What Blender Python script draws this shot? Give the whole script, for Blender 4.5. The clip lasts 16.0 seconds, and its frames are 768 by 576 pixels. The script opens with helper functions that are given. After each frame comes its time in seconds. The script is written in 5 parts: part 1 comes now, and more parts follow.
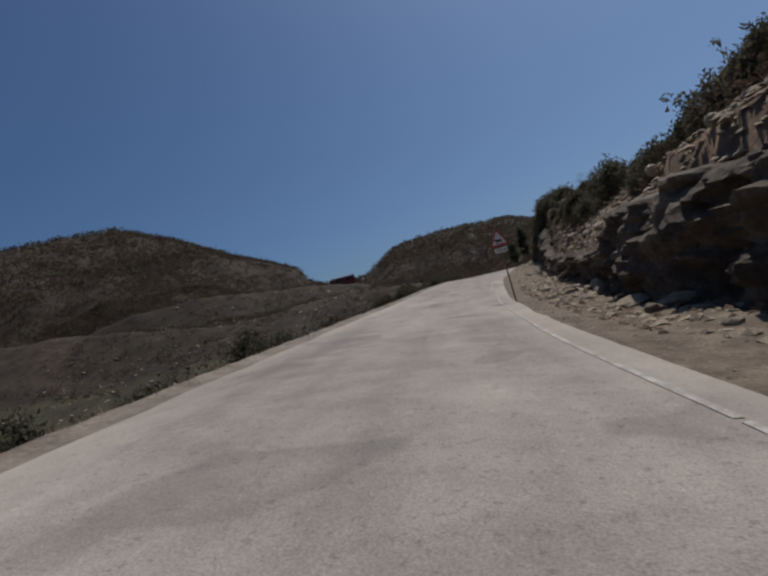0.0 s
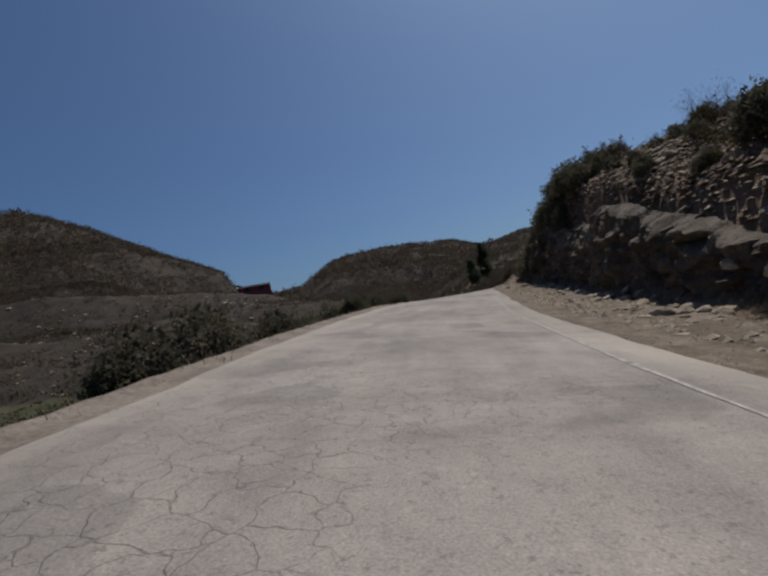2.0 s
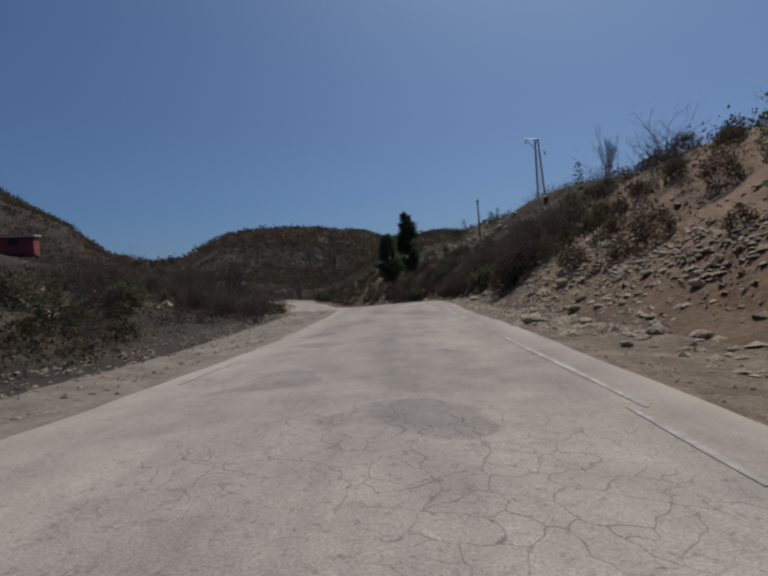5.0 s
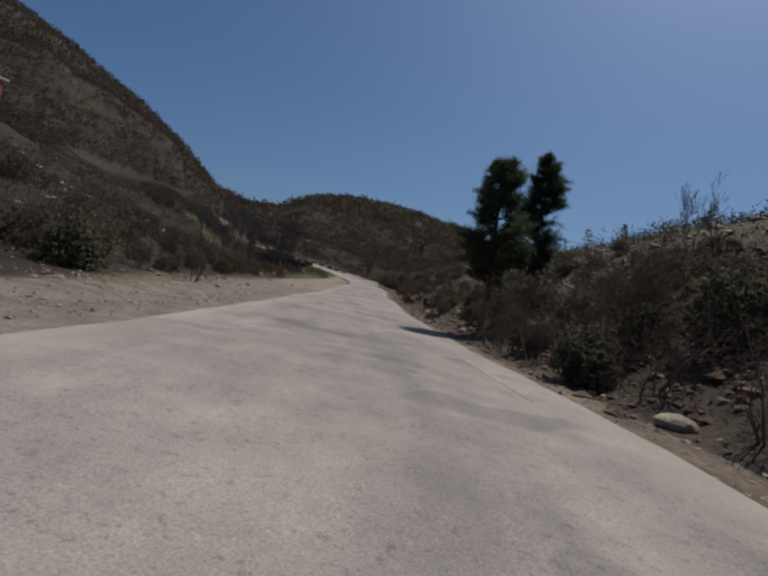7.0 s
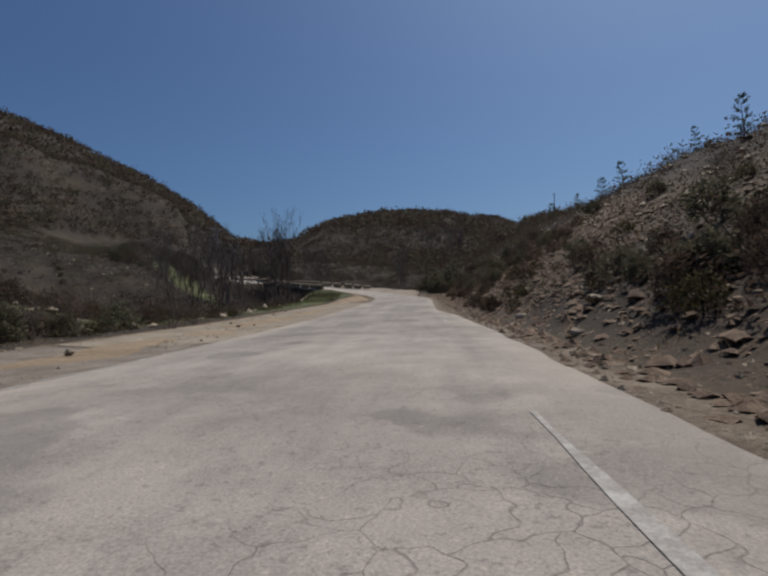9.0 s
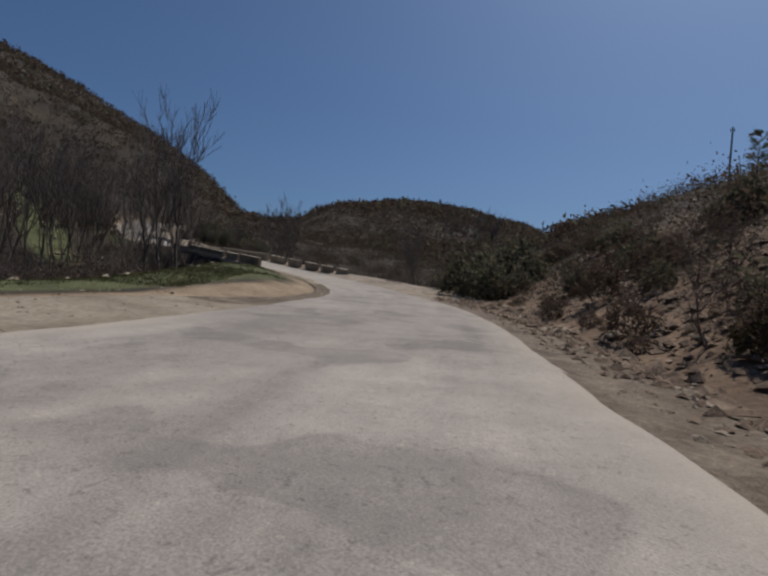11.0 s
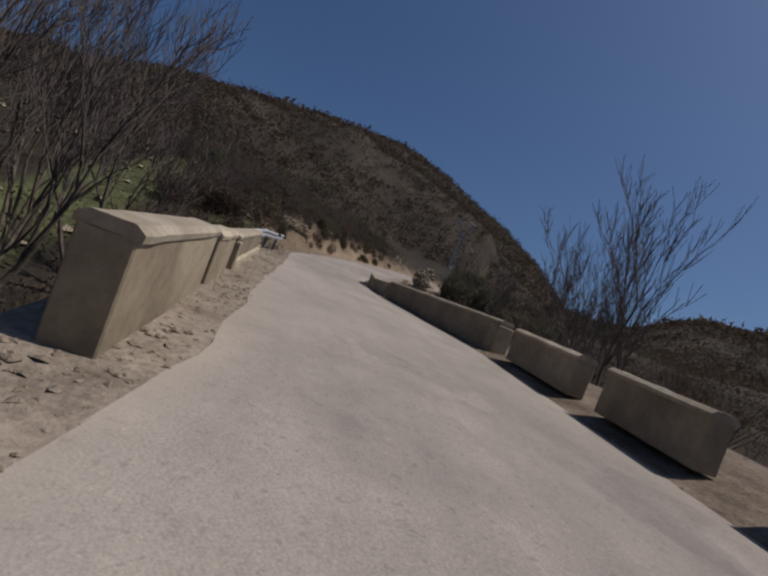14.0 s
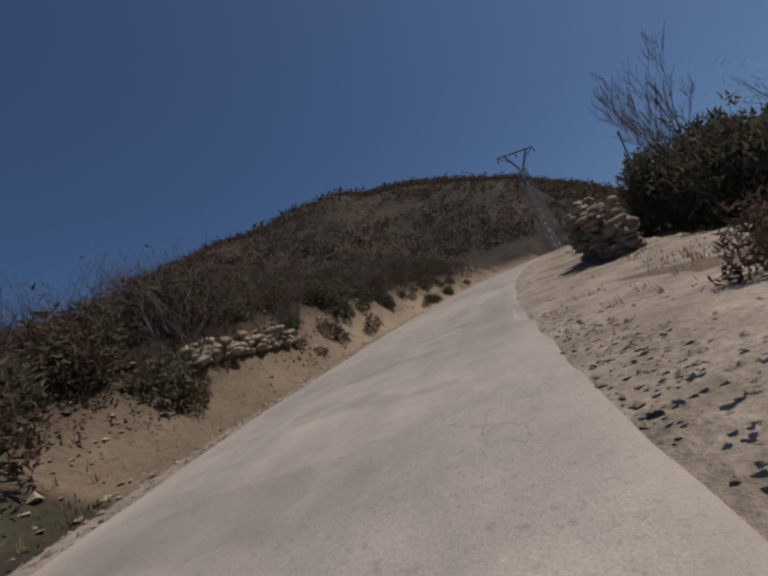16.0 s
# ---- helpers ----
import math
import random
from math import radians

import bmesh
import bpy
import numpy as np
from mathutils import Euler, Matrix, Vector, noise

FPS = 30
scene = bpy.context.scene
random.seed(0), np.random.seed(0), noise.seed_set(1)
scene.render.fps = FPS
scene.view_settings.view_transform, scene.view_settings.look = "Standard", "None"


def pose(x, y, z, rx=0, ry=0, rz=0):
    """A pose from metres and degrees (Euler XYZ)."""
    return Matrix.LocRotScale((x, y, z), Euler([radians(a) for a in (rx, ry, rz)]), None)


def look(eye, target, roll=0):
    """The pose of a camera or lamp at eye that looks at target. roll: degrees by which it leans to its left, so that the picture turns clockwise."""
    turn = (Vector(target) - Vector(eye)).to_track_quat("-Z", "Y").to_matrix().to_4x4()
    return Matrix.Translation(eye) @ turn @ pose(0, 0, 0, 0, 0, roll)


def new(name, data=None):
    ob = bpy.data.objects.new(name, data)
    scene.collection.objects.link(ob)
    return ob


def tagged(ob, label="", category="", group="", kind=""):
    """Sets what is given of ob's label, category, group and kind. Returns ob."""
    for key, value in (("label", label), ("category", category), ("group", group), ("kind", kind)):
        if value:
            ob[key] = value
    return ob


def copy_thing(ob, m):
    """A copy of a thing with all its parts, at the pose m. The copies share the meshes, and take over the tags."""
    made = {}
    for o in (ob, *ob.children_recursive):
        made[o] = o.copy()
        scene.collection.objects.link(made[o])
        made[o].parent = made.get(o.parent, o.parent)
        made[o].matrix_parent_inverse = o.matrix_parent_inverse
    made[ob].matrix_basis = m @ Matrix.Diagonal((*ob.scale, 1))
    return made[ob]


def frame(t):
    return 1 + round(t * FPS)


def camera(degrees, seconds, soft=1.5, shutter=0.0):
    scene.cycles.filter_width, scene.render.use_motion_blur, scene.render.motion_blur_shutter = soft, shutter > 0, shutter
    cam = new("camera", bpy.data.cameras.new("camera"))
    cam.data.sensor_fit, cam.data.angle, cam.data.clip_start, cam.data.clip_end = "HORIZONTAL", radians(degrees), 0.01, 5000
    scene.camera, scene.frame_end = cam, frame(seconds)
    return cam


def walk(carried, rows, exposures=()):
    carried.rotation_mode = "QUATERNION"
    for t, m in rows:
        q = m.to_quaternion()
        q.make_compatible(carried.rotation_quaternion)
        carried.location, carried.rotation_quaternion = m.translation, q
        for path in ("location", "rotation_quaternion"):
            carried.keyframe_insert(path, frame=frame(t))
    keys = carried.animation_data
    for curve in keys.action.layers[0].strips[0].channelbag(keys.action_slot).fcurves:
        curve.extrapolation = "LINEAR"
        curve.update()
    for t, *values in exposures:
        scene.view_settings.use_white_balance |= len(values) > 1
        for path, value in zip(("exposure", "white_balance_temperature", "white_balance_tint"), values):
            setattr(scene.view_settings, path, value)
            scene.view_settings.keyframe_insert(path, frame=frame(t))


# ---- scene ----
cam = camera(77.3, 16.0, soft=2.6)
# seconds, x, y, z, yaw, pitch, roll of the camera on its motorcycle
PATH = [
    (0.0, 16.55, -72.51, -2.06, 26.7, 3.4, 15.7),
    (0.5, 13.99, -65.99, -1.76, 24.9, 3.6, 16.8),
    (1.0, 11.67, -59.39, -1.46, 22.5, 3.8, 17.1),
    (1.5, 9.61, -52.70, -1.16, 20.6, 3.6, 15.3),
    (2.0, 7.77, -45.94, -0.86, 19.4, 3.6, 11.5),
    (2.5, 6.14, -39.14, -0.56, 17.9, 4.1, 13.4),
    (3.0, 4.73, -32.28, -0.26, 15.9, 4.5, 18.2),
    (3.2, 4.23, -29.53, -0.14, 15.0, 4.5, 19.6),
    (5.3, 0.00, 0.00, 0.95, 8.9, 0.6, 1.4),
    (5.5, -0.30, 2.95, 0.97, 9.7, 0.9, -1.0),
    (6.0, -1.14, 10.03, 1.01, 11.6, 1.0, -6.3),
    (6.5, -2.17, 16.55, 1.14, 14.6, 0.3, -10.3),
    (7.0, -3.49, 23.35, 1.19, 18.6, -0.6, -11.3),
    (7.5, -5.35, 29.62, 1.10, 21.6, -0.1, -7.4),
    (8.0, -7.80, 36.98, 0.82, 23.9, 0.7, -0.9),
    (8.2, -8.77, 39.93, 0.71, 24.7, 0.8, 1.4),
    (10.3, -20.74, 73.23, 0.28, 23.5, 0.8, 3.4),
    (10.5, -22.06, 76.88, 0.33, 23.7, 0.2, 1.1),
    (11.0, -25.29, 85.12, 0.39, 25.4, 0.5, -4.0),
    (11.5, -28.40, 92.12, 0.61, 27.3, 0.2, -9.2),
    (12.0, -31.76, 99.10, 0.84, 31.7, -0.4, -16.0),
    (12.5, -35.26, 104.81, 1.02, 37.8, 0.0, -20.4),
    (13.0, -39.66, 110.05, 1.43, 45.7, 0.8, -24.7),
    (13.5, -44.06, 113.90, 1.92, 54.9, 2.7, -22.8),
    (14.0, -49.20, 117.09, 2.48, 63.6, 4.3, -20.0),
    (14.5, -54.55, 119.58, 3.14, 69.6, 5.5, -15.4),
    (15.0, -60.43, 121.93, 3.82, 74.0, 5.5, -10.9),
    (15.5, -66.30, 124.03, 4.52, 77.2, 7.1, 6.2),
    (16.0, -72.42, 126.70, 5.24, 71.7, 10.2, 20.3),
]
walk(cam, [(t, pose(x, y, z, 90 + pitch, 0, yaw) @ pose(0, 0, 0, 0, 0, -roll)) for t, x, y, z, yaw, pitch, roll in PATH],
     exposures=[(0.0, -0.08, 6300, 10), (4.0, -0.04, 6300, 10), (6.8, -0.08, 6300, 9.5), (8.0, 0.12, 6280, 9), (10.4, -0.03, 6300, 10), (12.0, -0.02, 6330, 10.5), (13.5, -0.17, 6360, 13), (14.8, -0.1, 6520, 14), (16.0, -0.14, 6520, 14)])

# ---- daylight: high spring sun ahead of the road, clear sky ----
SUN_EL, SUN_AZ = 59.0, 17.0
world = bpy.data.worlds.new("world")
scene.world = world
world.use_nodes = True
wn = world.node_tree
sky = wn.nodes.new("ShaderNodeTexSky")
sky.sky_type = "NISHITA"
sky.sun_disc = False
sky.sun_elevation = radians(SUN_EL)
sky.sun_rotation = radians(SUN_AZ)
sky.altitude = 900
sky.air_density, sky.dust_density, sky.ozone_density = 1.0, 4.0, 4.0
tint = wn.nodes.new("ShaderNodeMix")
tint.data_type, tint.blend_type = "RGBA", "MULTIPLY"
tint.inputs[0].default_value, tint.inputs[7].default_value = 1.0, (0.77, 0.955, 1.12, 1)
wn.links.new(sky.outputs[0], tint.inputs[6])
wn.links.new(tint.outputs[2], wn.nodes["Background"].inputs[0])
wn.nodes["Background"].inputs[1].default_value = 0.055
sun = new("sun", bpy.data.lights.new("sun", "SUN"))
sun.data.energy, sun.data.angle, sun.data.color = 3.7, radians(0.5), (1.0, 0.93, 0.84)
sun.matrix_world = look((0, 0, 0), (-math.sin(radians(SUN_AZ)) * math.cos(radians(SUN_EL)), -math.cos(radians(SUN_AZ)) * math.cos(radians(SUN_EL)), -math.sin(radians(SUN_EL))))

rng = np.random.default_rng(7)


# ---- materials ----
def noise_node(nt, scale, detail=4.0, rough=0.6, coord=None):
    n = nt.nodes.new("ShaderNodeTexNoise")
    n.inputs["Scale"].default_value, n.inputs["Detail"].default_value, n.inputs["Roughness"].default_value = scale, detail, rough
    if coord:
        nt.links.new(coord, n.inputs["Vector"])
    return n


def ramp(nt, fac, stops):
    r = nt.nodes.new("ShaderNodeValToRGB")
    el = r.color_ramp.elements
    while len(el) < len(stops):
        el.new(0.5)
    for e, (p, c) in zip(el, stops):
        e.position, e.color = p, (*c, 1)
    nt.links.new(fac, r.inputs[0])
    return r.outputs[0]


def mix(nt, fac, a, b, kind="MIX"):
    m = nt.nodes.new("ShaderNodeMix")
    m.data_type, m.blend_type = "RGBA", kind
    for sock, v in ((m.inputs[0], fac), (m.inputs[6], a), (m.inputs[7], b)):
        if hasattr(v, "is_linked"):
            nt.links.new(v, sock)
        elif isinstance(v, tuple):
            sock.default_value = (*v, 1)
        else:
            sock.default_value = v
    return m.outputs[2]


def bump(nt, bsdf, heights):
    last = None
    for h, strength, dist in heights:
        b = nt.nodes.new("ShaderNodeBump")
        b.inputs["Strength"].default_value, b.inputs["Distance"].default_value = strength, dist
        nt.links.new(h, b.inputs["Height"])
        if last:
            nt.links.new(last, b.inputs["Normal"])
        last = b.outputs[0]
    nt.links.new(last, bsdf.inputs["Normal"])


def base_mat(name, rough=0.9):
    m = bpy.data.materials.new(name)
    m.use_nodes = True
    nt = m.node_tree
    b = nt.nodes["Principled BSDF"]
    b.inputs["Roughness"].default_value = rough
    b.inputs["Specular IOR Level"].default_value = 0.25
    geo = nt.nodes.new("ShaderNodeNewGeometry")
    return m, nt, b, geo


def stone_mat(name, dark, mid, light, scale=1.5, bump_d=0.05, rough=0.9, speckle=0.8):
    m, nt, b, geo = base_mat(name, rough)
    pos = geo.outputs["Position"]
    big, small = noise_node(nt, scale, 6, 0.65, pos), noise_node(nt, scale * 11, 5, 0.7, pos)
    col = ramp(nt, big.outputs[0], [(0.3, dark), (0.5, mid), (0.72, light)])
    oi = nt.nodes.new("ShaderNodeObjectInfo")
    tone = ramp(nt, oi.outputs["Random"], [(0.0, (0.72, 0.7, 0.68)), (1.0, (1.12, 1.08, 1.0))])
    col = mix(nt, 1.0, col, tone, "MULTIPLY")
    speck = ramp(nt, small.outputs[0], [(0.35, (0.6, 0.58, 0.56)), (0.65, (1.15, 1.15, 1.12))])
    nt.links.new(mix(nt, speckle, col, speck, "MULTIPLY"), b.inputs["Base Color"])
    bump(nt, b, [(big.outputs[0], 0.7, bump_d * 3), (small.outputs[0], 0.8, bump_d)])
    return m


def leaf_mat(name, a, b_, through_light=0.25):
    m, nt, b, geo = base_mat(name, 0.95)
    b.inputs["Specular IOR Level"].default_value = 0.03
    r = nt.nodes.new("ShaderNodeValToRGB")
    r.color_ramp.elements[0].color, r.color_ramp.elements[1].color = (*a, 1), (*b_, 1)
    nt.links.new(geo.outputs["Random Per Island"], r.inputs[0])
    oi = nt.nodes.new("ShaderNodeObjectInfo")
    tone = ramp(nt, oi.outputs["Random"], [(0.0, (0.75, 0.72, 0.7)), (1.0, (1.2, 1.15, 1.1))])
    col = mix(nt, 1.0, r.outputs[0], tone, "MULTIPLY")
    nt.links.new(col, b.inputs["Base Color"])
    tr = nt.nodes.new("ShaderNodeBsdfTranslucent")
    nt.links.new(col, tr.inputs[0])
    ms = nt.nodes.new("ShaderNodeMixShader")
    ms.inputs[0].default_value = through_light
    nt.links.new(b.outputs[0], ms.inputs[1])
    nt.links.new(tr.outputs[0], ms.inputs[2])
    nt.links.new(ms.outputs[0], nt.nodes["Material Output"].inputs[0])
    return m


def plain_mat(name, col, rough=0.6, metal=0.0, wear=0.25, scale=6.0):
    m, nt, b, geo = base_mat(name, rough)
    b.inputs["Metallic"].default_value = metal
    n = noise_node(nt, scale, 6, 0.7, geo.outputs["Position"])
    dark = tuple(c * (1 - wear) for c in col)
    light = tuple(min(1, c * (1 + wear * 0.4)) for c in col)
    nt.links.new(ramp(nt, n.outputs[0], [(0.3, dark), (0.65, light)]), b.inputs["Base Color"])
    bump(nt, b, [(n.outputs[0], 0.2, 0.01)])
    return m


def road_mat():
    m, nt, b, geo = base_mat("old_asphalt", 0.92)
    pos = geo.outputs["Position"]
    patch, mid, fine = noise_node(nt, 0.22, 5, 0.6, pos), noise_node(nt, 1.6, 5, 0.65, pos), noise_node(nt, 70, 3, 0.7, pos)
    b.inputs["Specular IOR Level"].default_value = 0.1
    lane = nt.nodes.new("ShaderNodeAttribute")
    lane.attribute_name = "lane"
    streak = noise_node(nt, 1.1, 4, 0.6, lane.outputs["Vector"])
    col = ramp(nt, patch.outputs[0], [(0.34, (0.246, 0.227, 0.211)), (0.5, (0.298, 0.275, 0.254)), (0.66, (0.345, 0.319, 0.293))])
    col = mix(nt, 0.8, col, ramp(nt, streak.outputs[0], [(0.32, (0.80, 0.795, 0.80)), (0.5, (1.0, 0.99, 0.98)), (0.68, (1.14, 1.12, 1.08))]), "MULTIPLY")
    tar = noise_node(nt, 0.55, 2, 0.4, pos)
    col = mix(nt, 0.9, col, ramp(nt, tar.outputs[0], [(0.60, (1, 1, 1)), (0.62, (0.80, 0.805, 0.82))]), "MULTIPLY")
    col = mix(nt, 0.75, col, ramp(nt, mid.outputs[0], [(0.3, (0.76, 0.75, 0.75)), (0.7, (1.16, 1.14, 1.11))]), "MULTIPLY")
    grit = noise_node(nt, 16, 3, 0.75, pos)
    col = mix(nt, 0.7, col, ramp(nt, grit.outputs[0], [(0.34, (0.62, 0.62, 0.63)), (0.42, (1, 1, 1)), (0.62, (1, 1, 1)), (0.70, (1.35, 1.32, 1.26))]), "MULTIPLY")
    col = mix(nt, 0.8, col, ramp(nt, fine.outputs[0], [(0.3, (0.62, 0.62, 0.63)), (0.7, (1.25, 1.22, 1.18))]), "MULTIPLY")
    # wandering cracks, denser in broken fields
    warp = noise_node(nt, 1.3, 3, 0.6, pos)
    add = nt.nodes.new("ShaderNodeVectorMath")
    add.operation = "MULTIPLY_ADD"
    add.inputs[1].default_value = (0.7, 0.7, 0.7)
    nt.links.new(warp.outputs["Color"], add.inputs[0])
    nt.links.new(pos, add.inputs[2])
    vor = nt.nodes.new("ShaderNodeTexVoronoi")
    vor.feature = "DISTANCE_TO_EDGE"
    vor.inputs["Scale"].default_value = 3.4
    nt.links.new(add.outputs[0], vor.inputs["Vector"])
    crack = ramp(nt, vor.outputs["Distance"], [(0.0, (0.1, 0.1, 0.1)), (0.02, (1, 1, 1))])
    field = noise_node(nt, 0.28, 2, 0.5, pos)
    where = ramp(nt, field.outputs[0], [(0.52, (1, 1, 1)), (0.62, (0.1, 0.1, 0.1))])
    lines = mix(nt, 1.0, crack, where, "LIGHTEN")
    col = mix(nt, 0.36, col, lines, "MULTIPLY")
    att = nt.nodes.new("ShaderNodeAttribute")
    att.attribute_name = "dust"
    col = mix(nt, att.outputs["Fac"], col, (0.40, 0.35, 0.29))
    nt.links.new(col, b.inputs["Base Color"])
    bump(nt, b, [(mid.outputs[0], 0.25, 0.02), (lines, 0.5, 0.012), (fine.outputs[0], 0.55, 0.006)])
    return m


def ground_mat():
    m, nt, b, geo = base_mat("hillside_soil", 0.95)
    pos = geo.outputs["Position"]
    big, mid, fine = noise_node(nt, 0.05, 6, 0.65, pos), noise_node(nt, 0.6, 6, 0.7, pos), noise_node(nt, 9, 5, 0.75, pos)
    col = ramp(nt, big.outputs[0], [(0.3, (0.025, 0.021, 0.018)), (0.5, (0.040, 0.032, 0.026)), (0.7, (0.068, 0.053, 0.040))])
    scrub = ramp(nt, mid.outputs[0], [(0.34, (0.45, 0.44, 0.43)), (0.5, (0.95, 0.93, 0.87)), (0.68, (1.35, 1.28, 1.15))])
    col = mix(nt, 0.85, col, scrub, "MULTIPLY")
    green = ramp(nt, mid.outputs[0], [(0.3, (0.050, 0.058, 0.026)), (0.7, (0.125, 0.135, 0.060))])
    sand = ramp(nt, mid.outputs[0], [(0.3, (0.19, 0.140, 0.094)), (0.7, (0.35, 0.272, 0.19))])
    rock = ramp(nt, mid.outputs[0], [(0.3, (0.105, 0.066, 0.043)), (0.7, (0.255, 0.175, 0.118))])
    for name, c in (("grass", green), ("sand", sand), ("rock", rock)):
        att = nt.nodes.new("ShaderNodeAttribute")
        att.attribute_name = name
        thr = nt.nodes.new("ShaderNodeMath")
        thr.operation = "MULTIPLY_ADD"
        thr.use_clamp = True
        thr.inputs[1].default_value = 1.6
        nt.links.new(att.outputs["Fac"], thr.inputs[0])
        sub = nt.nodes.new("ShaderNodeMath")
        sub.operation = "MULTIPLY"
        sub.inputs[1].default_value = -0.6
        nt.links.new(mid.outputs[0], sub.inputs[0])
        nt.links.new(sub.outputs[0], thr.inputs[2])
        col = mix(nt, thr.outputs[0], col, c)
    col = mix(nt, 0.8, col, ramp(nt, fine.outputs[0], [(0.3, (0.55, 0.54, 0.52)), (0.7, (1.3, 1.27, 1.2))]), "MULTIPLY")
    nt.links.new(col, b.inputs["Base Color"])
    bump(nt, b, [(mid.outputs[0], 0.4, 0.25), (fine.outputs[0], 0.8, 0.05)])
    return m


M_ROAD, M_GROUND = road_mat(), ground_mat()
M_SAND = stone_mat("pale_sand", (0.23, 0.19, 0.145), (0.34, 0.29, 0.225), (0.45, 0.395, 0.32), 0.8, 0.02)
M_VERGE = stone_mat("gravel_verge", (0.092, 0.072, 0.056), (0.162, 0.129, 0.102), (0.275, 0.232, 0.188), 1.6, 0.04)
M_ROCK = stone_mat("grey_limestone", (0.070, 0.056, 0.045), (0.132, 0.108, 0.086), (0.28, 0.24, 0.195), 0.9, 0.08)
M_GRAVEL = stone_mat("grey_pink_gravel", (0.165, 0.138, 0.116), (0.262, 0.225, 0.192), (0.36, 0.318, 0.275), 1.3, 0.03)
M_SLAB = stone_mat("reddish_slab_stone", (0.12, 0.083, 0.060), (0.22, 0.158, 0.116), (0.35, 0.27, 0.205), 2.5, 0.02)
M_STONE = stone_mat("loose_limestone", (0.20, 0.17, 0.13), (0.34, 0.29, 0.23), (0.50, 0.45, 0.38), 3.0, 0.02)
M_CONC = stone_mat("weathered_concrete", (0.17, 0.145, 0.11), (0.28, 0.24, 0.18), (0.40, 0.355, 0.28), 0.9, 0.006, speckle=0.4)
M_COPING = stone_mat("pale_coping", (0.30, 0.265, 0.205), (0.42, 0.375, 0.30), (0.55, 0.50, 0.42), 1.5, 0.012, speckle=0.5)


def paint_mat():
    m, nt, b, geo = base_mat("worn_white_paint", 0.85)
    wear, fine = noise_node(nt, 5.0, 6, 0.75, geo.outputs["Position"]), noise_node(nt, 60, 3, 0.7, geo.outputs["Position"])
    col = ramp(nt, wear.outputs[0], [(0.46, (0.29, 0.268, 0.245)), (0.60, (0.42, 0.397, 0.368))])
    col = mix(nt, 0.7, col, ramp(nt, fine.outputs[0], [(0.3, (0.68, 0.68, 0.68)), (0.7, (1.15, 1.14, 1.12))]), "MULTIPLY")
    nt.links.new(col, b.inputs["Base Color"])
    bump(nt, b, [(fine.outputs[0], 0.5, 0.006)])
    return m


M_PAINT = paint_mat()
M_STEEL = plain_mat("galvanised_steel", (0.46, 0.48, 0.50), 0.55, 0.55, 0.25, 5)
M_DARKSTEEL = plain_mat("grey_pylon_steel", (0.25, 0.27, 0.29), 0.5, 0.7, 0.2, 3)
M_RUST = plain_mat("rusty_post", (0.20, 0.13, 0.09), 0.8, 0.3, 0.4, 9)
M_RED = plain_mat("faded_red_paint", (0.42, 0.05, 0.05), 0.6, 0, 0.3, 8)
M_SHED = plain_mat("dull_red_sheeting", (0.21, 0.055, 0.05), 0.7, 0, 0.35, 3)
M_WHITE = plain_mat("sign_white", (0.74, 0.72, 0.68), 0.5, 0, 0.2, 8)
M_BLACK = plain_mat("sign_black", (0.03, 0.03, 0.03), 0.6, 0, 0.1, 8)
M_BLUEPLATE = plain_mat("dark_sign_plate", (0.06, 0.065, 0.075), 0.5, 0, 0.2, 8)
M_WOOD = plain_mat("grey_wood_pole", (0.16, 0.13, 0.10), 0.9, 0, 0.35, 4)
M_BARK = stone_mat("grey_bark", (0.09, 0.075, 0.06), (0.17, 0.145, 0.12), (0.27, 0.24, 0.20), 4.0, 0.02)
M_TWIG = plain_mat("bare_twigs", (0.125, 0.102, 0.093), 0.9, 0, 0.3, 3)
M_PINEBARK = stone_mat("pine_bark", (0.06, 0.045, 0.035), (0.12, 0.09, 0.07), (0.2, 0.15, 0.11), 4.0, 0.03)
M_NEEDLE = leaf_mat("pine_needles", (0.055, 0.080, 0.047), (0.115, 0.145, 0.082), 0.4)
M_JUNIPER = leaf_mat("dark_evergreen_leaves", (0.068, 0.070, 0.050), (0.145, 0.140, 0.096), 0.4)
M_DRY = leaf_mat("dry_scrub_leaves", (0.062, 0.047, 0.038), (0.145, 0.11, 0.085), 0.3)
M_OLIVE = leaf_mat("olive_scrub_leaves", (0.045, 0.043, 0.024), (0.11, 0.098, 0.05), 0.2)
M_GRASS = leaf_mat("spring_grass", (0.055, 0.065, 0.028), (0.135, 0.135, 0.068), 0.3)
M_STRAW = leaf_mat("dry_grass", (0.20, 0.16, 0.09), (0.36, 0.30, 0.19), 0.3)


